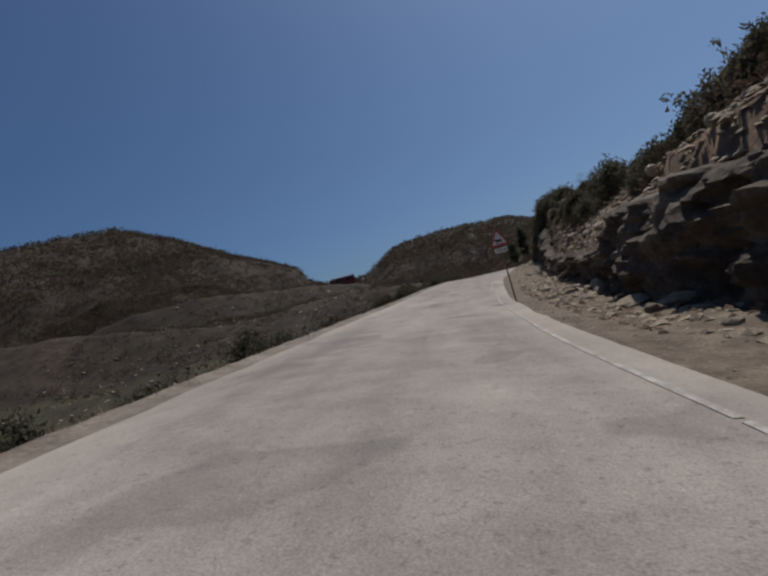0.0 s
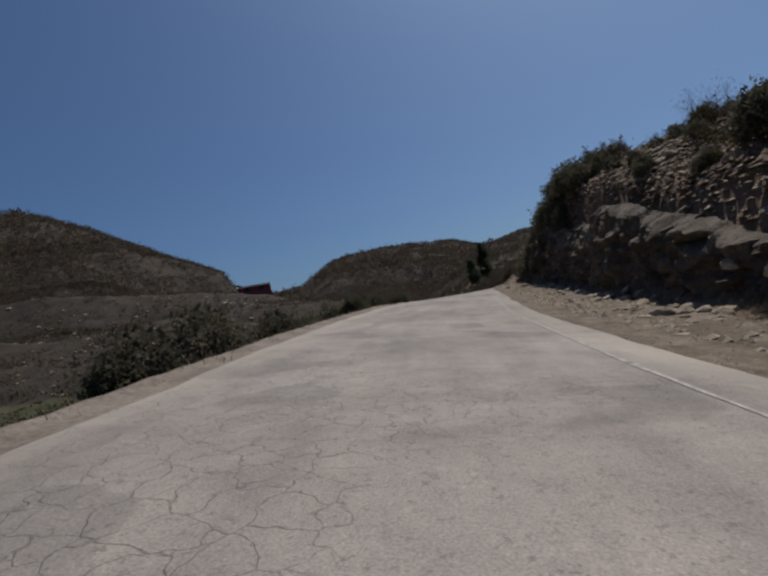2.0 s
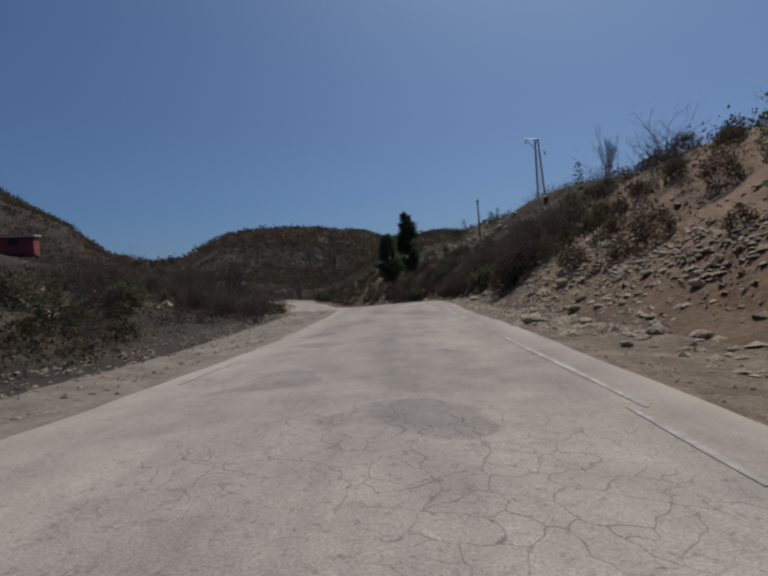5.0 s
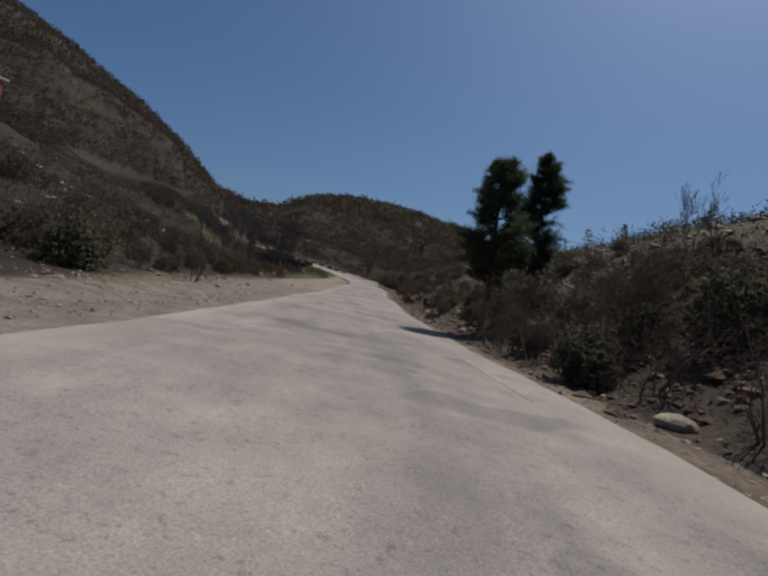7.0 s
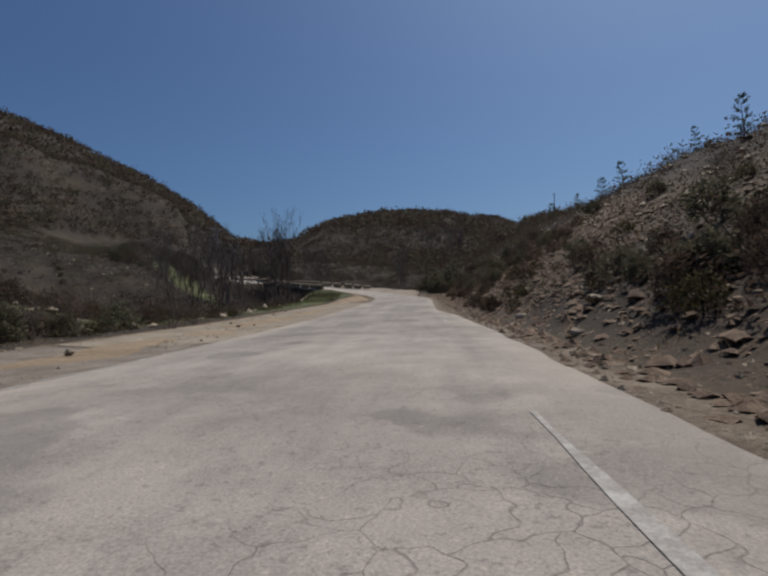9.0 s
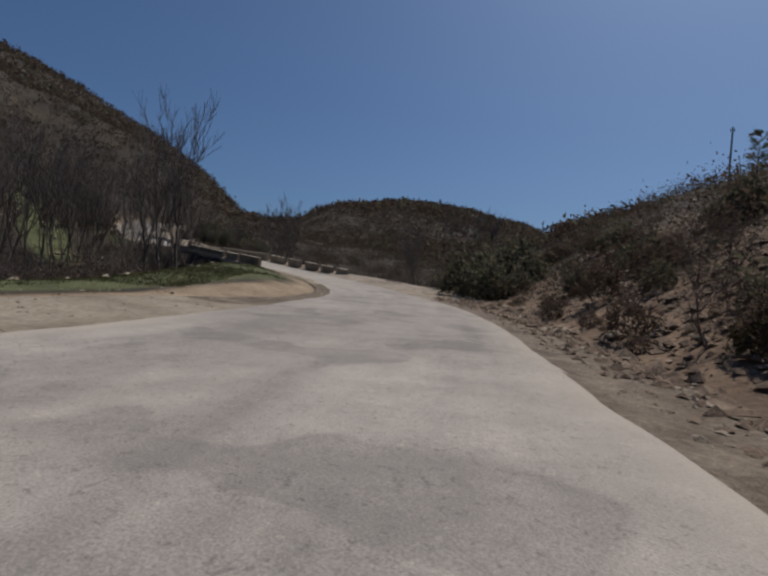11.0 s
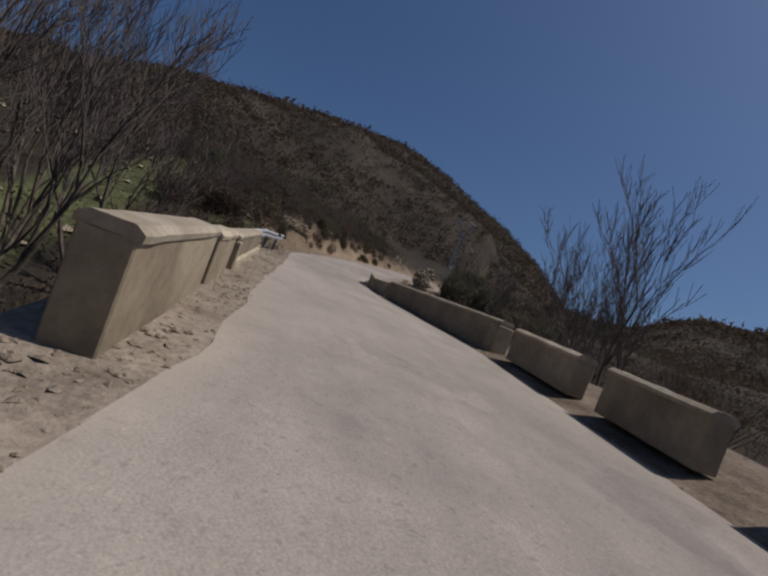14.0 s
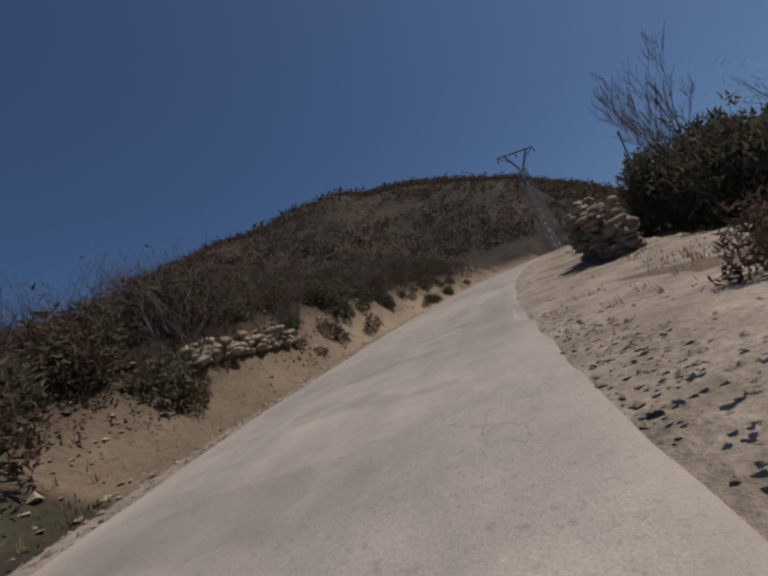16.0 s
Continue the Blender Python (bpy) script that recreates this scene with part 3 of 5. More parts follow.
def paint(name, side, inset, runs, seed):
    """A broken, worn edge line: each run is one strip with ragged sides."""
    verts, faces = [], []
    r = np.random.default_rng(seed)
    for a, b in runs:
        n = max(2, int((b - a) / 0.25))
        base = len(verts)
        for i, s in enumerate(np.linspace(a, b, n)):
            w = 0.042 * (0.35 + 0.8 * float(vnoise(np.array([s * 0.9]), np.array([seed * 3.0]), 5)[0]) + 0.15 * r.random())
            for o in (-w, w):
                x, y, z = at(s, side * (half(s) - inset) + o + 0.02 * math.sin(s * 0.7))
                verts.append((x, y, z + 0.006 + 0.03 * (1 - ((half(s) - inset) / half(s)) ** 2) + 0.02 * float(fbm(np.array([x / 2.2]), np.array([y / 2.2]), 3, 63)[0])))
            if i:
                faces.append((base + 2 * i - 2, base + 2 * i - 1, base + 2 * i + 1, base + 2 * i))
    me = mesh_from(name, verts, faces, M_PAINT)
    return tagged(new(name, me), "worn white painted edge line", "road marking", kind="structure")


def broken(a, b, seed, gap=0.25):
    r, out, s = np.random.default_rng(seed), [], a
    while s < b:
        n = s + r.uniform(0.6, 5.0)
        out.append((s, min(n, b)))
        s = n + (r.uniform(0.2, 1.6) if r.random() < 0.7 else r.uniform(1.5, 5)) * gap * 2
    return out


paint("edge_line", 1, 0.42, broken(-30, 24, 3, 0.025), 9)
paint("edge_line", 1, 0.68, broken(24, 74, 5, 0.12), 14)
paint("edge_line", 1, 0.55, broken(74, 96, 13), 11)
paint("edge_line", 1, 0.85, broken(104, 150, 4, 2.0), 12)
paint("edge_line", -1, 0.35, broken(76, 96, 8, 0.5), 10)
paint("edge_line", -1, 0.06, broken(112, 142, 7, 0.10), 16)
paint("edge_line", 1, 0.16, broken(239.5, 242, 17, 1.0), 17)


# ---- building helpers ----
def mesh_of(bm, name, material, smooth=False):
    me = bpy.data.meshes.new(name)
    bm.to_mesh(me)
    bm.free()
    me.materials.append(material)
    if smooth:
        me.polygons.foreach_set("use_smooth", [True] * len(me.polygons))
    return me


def part(name, bm, material, parent, label="", smooth=False):
    ob = new(name, mesh_of(bm, name, material, smooth))
    ob.parent = parent
    return tagged(ob, label)


def empty(name, m, label, category, group=""):
    ob = new(name)
    ob.empty_display_size = 0.2
    ob.matrix_world = m
    return tagged(ob, label, category, group)


def box(bm, size, m, bevel=0.0, seg=1):
    r = bmesh.ops.create_cube(bm, size=1.0, matrix=m @ Matrix.Diagonal((*size, 1)))
    if bevel:
        edges = list({e for v in r["verts"] for e in v.link_edges})
        bmesh.ops.bevel(bm, geom=edges, offset=bevel, segments=seg, affect="EDGES", profile=0.6)
    return bm


def rod(bm, a, b, ra, rb, n=8):
    a, b = Vector(a), Vector(b)
    m = Matrix.Translation((a + b) / 2) @ (b - a).to_track_quat("Z", "Y").to_matrix().to_4x4()
    bmesh.ops.create_cone(bm, cap_ends=True, segments=n, radius1=ra, radius2=rb, depth=(b - a).length, matrix=m)
    return bm


def gz1(x, y):
    return float(ground_z(np.array([x]), np.array([y]))[0])


# ---- rock cutting on the right of the first bend ----
def rock_cut():
    s0 = np.arange(-34, 79, 0.15)
    v = np.linspace(0, 1, 36)
    A, V = np.meshgrid(s0, v, indexing="ij")
    H = np.interp(A, FACE_S, FACE_H) + 0.5
    H = H * (0.85 + 0.5 * (fbm(A / 6, V * 0, 3, 80) + 0.15))
    foot = np.interp(A, FOOT_S, FOOT_D)
    lay = fbm(A / 2.6, V * H * 2.3, 4, 81)
    crack = np.abs(fbm(A * 1.1 + V * H * 0.35, V * H * 0.7, 3, 83))
    ledge = np.floor((V * H + 0.5 * fbm(A / 5, V, 2, 85)) / 0.42) * 0.42 - V * H
    out = 0.75 * lay - 0.55 * np.exp(-crack * 16) + 0.22 * ledge + 0.5 * fbm(A * 2.3, V * H * 3.0, 3, 87) * 0.5
    for w_, h_, k_, sd in ((0.75, 0.34, 0.5, 141), (0.33, 0.17, 0.26, 151)):
        ca = np.floor(A / w_ + 1.1 * fbm(A / 0.9, V * H / 0.5, 2, sd))
        cv = np.floor(V * H / h_ + 1.1 * fbm(A / 1.2, V * H / 0.6, 2, sd + 3) + 0.25 * A)
        out = out + k_ * (vnoise(ca * 7.31, cv * 5.17, sd + 7) - 0.5)
    lean = 0.05 + 0.05 * V * H + 0.9 * step01(V, 0.86, 1.0) - 0.7 * (1 - step01(V * H, 0.0, 0.7))
    over = -0.55 * np.exp(-((A - 9.5) / 4.5) ** 2) * np.sin(np.pi * np.clip(V * 1.2, 0, 1)) - 0.5 * np.exp(-((A - 55) / 8) ** 2) * np.sin(np.pi * np.clip(V * 1.1, 0, 1))
    d = half(A) + foot + 0.35 + lean + over - out * (0.35 + 0.65 * np.sin(np.pi * np.clip(V, 0.02, 0.98)))
    x, y, zr = at(A, d)
    z = zr - 0.35 + V * H + 0.25 * fbm(A * 1.7, V * 9, 2, 89)
    z = np.where(V > 0.97, z - 0.5, z)
    fade = step01(A, 68, 79)
    z -= fade * 0.6
    me = mesh_from("rock_face", np.stack([x, y, z], -1).reshape(-1, 3), grid_faces(len(s0), len(v)), M_ROCK)
    return tagged(new("rock_face", me), "dark layered limestone face of the road cutting", "rock face", kind="structure")


face = rock_cut()


def stone_mesh(name, r, seed, flat=0.6, sub=1, mat=M_STONE):
    rr = random.Random(seed)
    bm = bmesh.new()
    bmesh.ops.create_icosphere(bm, subdivisions=sub, radius=r)
    k = Matrix.Diagonal((rr.uniform(0.8, 1.45), rr.uniform(0.7, 1.1), flat * rr.uniform(0.75, 1.2)))
    for v in bm.verts:
        n = v.co.normalized()
        # chop by a few random planes for a broken look
        for i in range(5):
            p = Vector((math.sin(seed * 3.1 + i * 2.3), math.cos(seed * 1.7 + i * 1.9), math.sin(seed + i * 4.1))).normalized()
            lim = r * (0.62 + 0.25 * ((seed * 7 + i * 13) % 10) / 10)
            t = v.co.dot(p)
            if t > lim:
                v.co -= p * (t - lim)
        v.co = k @ v.co * (1 + 0.12 * noise.noise(n * 2.3 + Vector((seed, 0, 0))))
    me = mesh_of(bm, name, mat)
    return me


STONES = [stone_mesh("stone", 0.5, i, 0.5 if i % 2 else 0.75, 2) for i in range(9)]

# blocks that stand proud of the cutting
rr = np.random.default_rng(5)
for i in range(260):
    s = rr.uniform(-22, 72)
    h = np.interp(s, FACE_S, FACE_H)
    sc = rr.uniform(0.22, 0.62)
    if i % 3 == 0:
        up = rr.random() * h * 0.6
        x, y, z = at(s, half(s) + np.interp(s, FOOT_S, FOOT_D) + 0.42 + 0.2 * up)
        z = z - 0.2 + up
    else:
        x, y, z = at(s, half(s) + np.interp(s, FOOT_S, FOOT_D) + rr.uniform(1.9, 5.5))
        z = gz1(x, y) + 0.02
    ob = new("stone", STONES[i % 9])
    ob.parent = face
    ob.matrix_world = pose(x, y, z, rr.uniform(-30, 30), rr.uniform(-30, 30), rr.uniform(0, 360)) @ Matrix.Scale(sc, 4)

# loose rocks along the foot of the slopes
spots = []
for i in range(300):
    u = rr.random()
    if u < 0.55:
        s, d0 = rr.uniform(0, 84), 1
        e = np.interp(s, FOOT_S, FOOT_D) - abs(rr.normal(0, 0.55)) + 0.2
        size = rr.uniform(0.10, 0.42)
    elif u < 0.85:
        s, d0 = rr.uniform(76, 184), 1
        e = np.interp(s, FOOT_S, FOOT_D) + rr.gamma(1.6, 1.0)
        size = rr.uniform(0.10, 0.4)
    else:
        s, d0 = rr.uniform(76, 210), -1
        e = rr.uniform(2.0, 8)
        size = rr.uniform(0.08, 0.28)
    x, y, z = at(s, d0 * (half(s) + e))
    spots.append((x, y, size))
zs = ground_z(np.array([p[0] for p in spots]), np.array([p[1] for p in spots]))
for i, ((x, y, size), z) in enumerate(zip(spots, zs)):
    ob = new("rock", STONES[i % 9])
    ob.matrix_world = pose(x, y, z + size * 0.16 + 0.03, rr.uniform(-10, 10), rr.uniform(-10, 10), rr.uniform(0, 360)) @ Matrix.Scale(size * 1.25, 4)
    tagged(ob, "pale broken limestone rock lying on the gravel", "rock", "loose roadside rocks")


def scatter_shards(name, rows, label, mat, seed, lift=0.0):
    """Many small broken stones as one mesh. rows: count, s range, side, e range, size range."""
    r = np.random.default_rng(seed)
    vs, fs, n0 = [], [], 0
    base = np.array([(1, 0, 0), (-0.5, 0.8, 0), (-0.6, -0.75, 0), (0.1, 0.05, 0.75), (0.6, -0.6, 0.25), (0.4, 0.6, 0.3)])
    tri = np.array([(0, 5, 3), (5, 1, 3), (1, 2, 3), (2, 4, 3), (4, 0, 3), (0, 1, 5), (0, 4, 2)])
    for count, sa, sb, side, ea, eb, lo, hi in rows:
        s, e = r.uniform(sa, sb, count), ea + (eb - ea) * r.random(count) ** 1.3
        x, y, _ = at(s, side * (half(s) + e))
        back = trim(s) if side > 0 else trim_left(s)
        along = (e + back) / (np.interp(s, *(RIGHT_VERGE if side > 0 else LEFT_VERGE)) + back)
        z = np.where((along > 0) & (along < 0.97), verge_top(side, s, along, e, back)[2], ground_z(x, y) + lift)
        size = r.uniform(lo, hi, count) * r.uniform(0.5, 1, count)
        yaw, fl = r.uniform(0, 6.28, count), r.uniform(0.4, 1.0, count)
        c, sn = np.cos(yaw), np.sin(yaw)
        p = base[None] * r.uniform(0.6, 1.3, (count, 6, 3)) * size[:, None, None]
        q = np.stack([p[..., 0] * c[:, None] - p[..., 1] * sn[:, None] + x[:, None], p[..., 0] * sn[:, None] + p[..., 1] * c[:, None] + y[:, None],
                      p[..., 2] * fl[:, None] + z[:, None]], -1)
        vs.append(q.reshape(-1, 3))
        fs.append((tri[None] + (n0 + np.arange(count) * 6)[:, None, None]).reshape(-1, 3))
        n0 += count * 6
    ob = new(name, mesh_from(name, np.vstack(vs), np.vstack(fs), mat))
    return tagged(ob, label, "gravel", kind="stuff")


scatter_shards("scree", [(4200, -10, 84, 1, 0.9, 5.5, 0.03, 0.18), (5200, 78, 96, 1, 0.4, 4.2, 0.03, 0.16), (5200, -12, 74, 1, 3.4, 9.5, 0.05, 0.24), (5200, 100, 190, 1, 0.5, 6.0, 0.02, 0.11), (900, 108, 186, 1, 5, 14, 0.05, 0.22), (900, 226, 262, 1, 0.3, 6, 0.02, 0.07),
                         (500, 226, 270, -1, 1.0, 6, 0.04, 0.22)], "broken pale scree on the roadside slopes", M_STONE, 31)
scatter_shards("slabs", [(8200, 104, 190, 1, 0.4, 9.0, 0.05, 0.26), (1200, 24, 44, 1, 3.2, 8.0, 0.05, 0.25), (700, 6, 24, 1, 0.6, 2.4, 0.03, 0.12), (3000, 34, 62, 1, 5.0, 11.0, 0.06, 0.3), (900, 120, 190, 1, 0.0, 1.4, 0.03, 0.14), (9000, 104, 190, 1, 0.5, 7.0, 0.025, 0.11)], "flat reddish brown slab stones on the bank", M_SLAB, 36, 0.02)
scatter_shards("slope_stones", [(1800, 84, 300, -1, 8, 90, 0.15, 0.6), (900, 100, 190, 1, 8, 30, 0.12, 0.45), (900, 0, 80, -1, 8, 80, 0.15, 0.55), (500, 234, 300, -1, 3, 30, 0.12, 0.5)], "pale weathered stones lying among the scrub", M_STONE, 35, 0.05)
scatter_shards("gravel", [(6000, -10, 84, 1, 0.05, 3.4, 0.012, 0.06), (2200, 72, 205, -1, 0.2, 7.0, 0.02, 0.08), (1000, 186, 212, 1, 0.1, 5, 0.015, 0.06), (900, 195, 262, -1, 0.05, 1.6, 0.02, 0.08),
                          (600, 205, 240, 1, 0.05, 0.6, 0.015, 0.05), (700, 193, 212, -1, 0.1, 2.0, 0.012, 0.055), (700, 230, 262, -1, 0.1, 3.0, 0.03, 0.12), (2600, 100, 190, 1, -0.2, 1.2, 0.015, 0.07), (1500, 205, 240, 1, -0.25, 0.6, 0.012, 0.07), (1500, 226, 262, -1, 0.0, 0.7, 0.012, 0.05), (2200, 198, 232, -1, -0.3, 0.6, 0.012, 0.05), (90, 199, 209, -1, -0.1, 1.6, 0.04, 0.1), (2400, 74, 124, -1, 0.5, 4.0, 0.02, 0.09)], "small loose gravel on the verges", M_STONE, 32, 0.05)


# ---- bridge: parapets and guard rail ----
def parapet(a, b, height, post_at_end, crumble=0.0, label="weathered concrete bridge parapet with a pale coping", seed=0, plinth=0):
    """One parapet unit from a to b (x, y, z of the road there)."""
    a, b = Vector(a), Vector(b)
    mid, run = (a + b) / 2, (b - a)
    L = run.length
    ang, tilt = math.degrees(math.atan2(run.y, run.x)), math.degrees(math.atan2(run.z, math.hypot(run.x, run.y)))
    root = empty("concrete_parapet", Matrix.Translation(mid) @ pose(0, 0, 0, 0, 0, ang) @ pose(0, 0, 0, 0, -tilt, 0), label, "parapet", "bridge parapet units")
    bm = bmesh.new()
    box(bm, (L, 0.30, height + 0.04), Matrix.Translation((0, 0, (height - 0.1) / 2 - 0.03)), 0.012)
    bmesh.ops.subdivide_edges(bm, edges=[e for e in bm.edges if e.calc_length() > L * 0.8], cuts=7)
    for v in bm.verts:
        v.co += Vector((0, 0.012 * noise.noise(v.co * 2 + Vector((seed, 0, 0))), 0))
    part("wall_slab", bm, M_CONC, root)
    bm = bmesh.new()
    n = max(6, int(L / (0.09 if crumble else 0.22)))
    prof = [(-0.168, 0.0), (-0.176, 0.045), (-0.115, 0.088), (0.115, 0.088), (0.176, 0.045), (0.168, 0.0)]
    rows = []
    for i in range(n + 1):
        x = -L / 2 + L * i / n
        j = 0.008 * noise.noise(Vector((x * 3, seed, 0)))
        chip = -0.05 * max(0, noise.noise(Vector((x * 2.2, seed + 9, 2))) - 0.15) * 3 - crumble * (0.05 + 0.09 * noise.noise(Vector((x * 4.1, seed, 5))) + 0.06 * noise.noise(Vector((x * 11, seed, 1))))
        rows.append([bm.verts.new((x, y + j, height - 0.085 + z + j + (chip if z > 0.05 and (y < 0 or crumble) else 0))) for y, z in prof])
    for p, q in zip(rows, rows[1:]):
        for k in range(6):
            bm.faces.new((p[k], p[(k + 1) % 6], q[(k + 1) % 6], q[k]))
    bm.faces.new(rows[0])
    bm.faces.new(rows[-1][::-1])
    bmesh.ops.recalc_face_normals(bm, faces=bm.faces)
    part("coping", bm, M_COPING, root, "pale worn concrete coping")
    if plinth:
        bm = bmesh.new()
        box(bm, (L - 0.3, 0.44, 0.22), Matrix.Translation((0.1, 0, 0.05)), 0.025, 2)
        part("plinth", bm, M_COPING, root)
    if post_at_end:
        bm = bmesh.new()
        box(bm, (0.30, 0.42, height - 0.05), Matrix.Translation((post_at_end * (L / 2 - 0.13), 0, (height - 0.1) / 2 - 0.05)), 0.02, 2)
        part("post", bm, M_CONC, root)
    return root


# right-hand line of short units, a long one, then broken blocks
RP = [(-45.7, 120.65, 1.56), (-49.5, 121.75, 2.02), (-53.4, 122.9, 2.46), (-57.14, 124.08, 2.78), (-63.5, 124.5, 3.32), (-66.65, 125.46, 3.58), (-68.4, 125.95, 3.94), (-72.2, 127.7, 4.36)]


def between(p, q, u):
    return tuple(a + (b - a) * u for a, b in zip(p, q))


RS = (-57.2, 124.1, 2.90)
for i, (u0, u1) in enumerate([(0.07, 0.258), (0.318, 0.46), (0.53, 0.667), (0.72, 0.844), (0.89, 1.01)]):
    parapet(between(RS, RP[0], u1), between(RS, RP[0], u0), 0.54, 0, seed=i)
parapet(RP[3], RP[4], 0.69, -1, seed=7)
parapet(between(RP[4], RP[5], 0.07), RP[5], 0.64, -1, 0.5, seed=8, label="concrete parapet block with a crumbling stony top")
parapet(between(RP[5], RP[6], 0.16), RP[6], 0.60, 0, 0.35, seed=9, label="low chipped concrete parapet block at the bridge end")
parapet(between(RP[6], RP[7], 0.24), RP[7], 0.62, 0, 1.0, seed=10, label="last parapet block with a broken rubble top")
# left-hand line
LP = [(-52.05, 116.93, 1.84), (-54.75, 117.58, 2.18), (-57.1, 118.15, 2.47), (-63.1, 119.62, 3.22), (-66.05, 120.2, 3.5)]
parapet(LP[0], between(LP[0], LP[1], 1.0), 0.70, 0, seed=11)
parapet(between(LP[1], LP[2], 0.14), between(LP[1], LP[2], 0.84), 0.64, 0, seed=12)
parapet(LP[2], LP[3], 0.60, -1, seed=13, plinth=1)
parapet(LP[3], LP[4], 0.36, 0, seed=14, label="low concrete end wall beside the guard rail", plinth=1)

# deck edge beams and abutments under the parapets
bm = bmesh.new()
for line, sink in ((RP[:6], 0.70), (LP, 0.52)):
    for p, q in zip(line, line[1:]):
        p, q = Vector(p), Vector(q)
        r_ = q - p
        box(bm, (r_.length + 0.1, 0.7, 0.9), Matrix.Translation((p + q) / 2 - Vector((0, 0, sink))) @ pose(0, 0, 0, 0, 0, math.degrees(math.atan2(r_.y, r_.x))) @ pose(0, 0, 0, 0, -math.degrees(math.atan2(r_.z, math.hypot(r_.x, r_.y))), 0), 0.03)
for x, y, z in ((-51.0, 117.4, 1.7), (-46.0, 119.2, 1.3), (-63.5, 120.8, 3.3), (-64.8, 124.8, 3.5)):
    box(bm, (1.6, 1.6, 5.0), pose(x, y, z - 3.1, 0, 0, 20), 0.05)
tagged(new("bridge_deck_edge", mesh_of(bm, "bridge_deck_edge", M_CONC)), "stained concrete edge beams and abutments of the bridge", "bridge", kind="structure")


def guard_rail(points, height=0.74):
    pts = spline(points, 0.5)
    root = empty("guard_rail", Matrix.Translation(pts[0]), "galvanised steel guard rail with flared end on short posts", "guard rail")
    # W-profile swept along the line
    prof = [(0.0, -0.155), (0.045, -0.145), (0.08, -0.10), (0.08, -0.065), (0.012, -0.028), (0.0, 0.0), (0.012, 0.028), (0.08, 0.065), (0.08, 0.10), (0.045, 0.145), (0.0, 0.155)]
    bm = bmesh.new()
    rows = []
    T = np.gradient(pts[:, :2], axis=0)
    T /= np.linalg.norm(T, axis=1)[:, None]
    for i, (p, t) in enumerate(zip(pts, T)):
        nrm = (t[1], -t[0])
        flare = 0.25 * max(0, 1 - i / 2.0)
        for thick in (0.0,):
            rows.append([bm.verts.new((p[0] + nrm[0] * (a - flare) - pts[0][0], p[1] + nrm[1] * (a - flare) - pts[0][1], p[2] + height - 0.155 + b * (1 + flare * 0.6) - pts[0][2])) for a, b in prof])
    for p, q in zip(rows, rows[1:]):
        for k in range(len(prof) - 1):
            bm.faces.new((p[k], q[k], q[k + 1], p[k + 1]))
    beam = part("beam", bm, M_STEEL, root, smooth=True)
    sol = beam.modifiers.new("thickness", "SOLIDIFY")
    sol.thickness = 0.006
    d = 0.0
    L = np.concatenate([[0], np.cumsum(np.linalg.norm(np.diff(pts[:, :2], axis=0), axis=1))])
    for want in np.arange(0.9, L[-1], 3.9):
        k = int(np.argmin(abs(L - want)))
        p, t = pts[k] - pts[0], T[k]
        bm = bmesh.new()
        ang = math.degrees(math.atan2(t[1], t[0]))
        for o, sz in ((0, (0.012, 0.11, height + 0.35)), (0.04, (0.08, 0.012, height + 0.35)), (-0.04, (0.08, 0.012, height + 0.35))):
            box(bm, sz, Matrix.Translation((p[0], p[1], p[2] + (height - 0.35) / 2 - 0.06)) @ pose(0, 0, 0, 0, 0, ang) @ Matrix.Translation((0 if o == 0 else 0, -(-0.09) + (0.055 if o > 0 else -0.055 if o < 0 else 0), 0)))
        post = part("post", bm, M_DARKSTEEL, root, "dull grey steel post")
        bm = bmesh.new()
        box(bm, (0.1, 0.12, 0.22), Matrix.Translation((p[0], p[1], p[2] + height - 0.155)) @ pose(0, 0, 0, 0, 0, ang) @ Matrix.Translation((0, 0.06, 0)), 0.01)
        part("spacer", bm, M_STEEL, root)
    return root


guard_rail([(-66.1, 120.25, 3.36), (-68.0, 120.75, 3.72), (-71.6, 121.85, 4.1), (-75.8, 123.3, 4.6)])


# ---- signs, poles and pylons ----
def glyph(name, ch, size, mat, parent, m):
    """One character as a thin raised mesh."""
    cu = bpy.data.curves.new(name, "FONT")
    cu.body, cu.size, cu.extrude, cu.align_x, cu.align_y = ch, size, 0.003, "CENTER", "CENTER"
    tmp = bpy.data.objects.new(name, cu)
    me = bpy.data.meshes.new_from_object(tmp)
    bpy.data.objects.remove(tmp)
    bm = bmesh.new()
    bm.from_mesh(me)
    bmesh.ops.remove_doubles(bm, verts=bm.verts, dist=0.0005)
    ob = part(name, bm, mat, parent)
    ob.matrix_local = m
    return ob


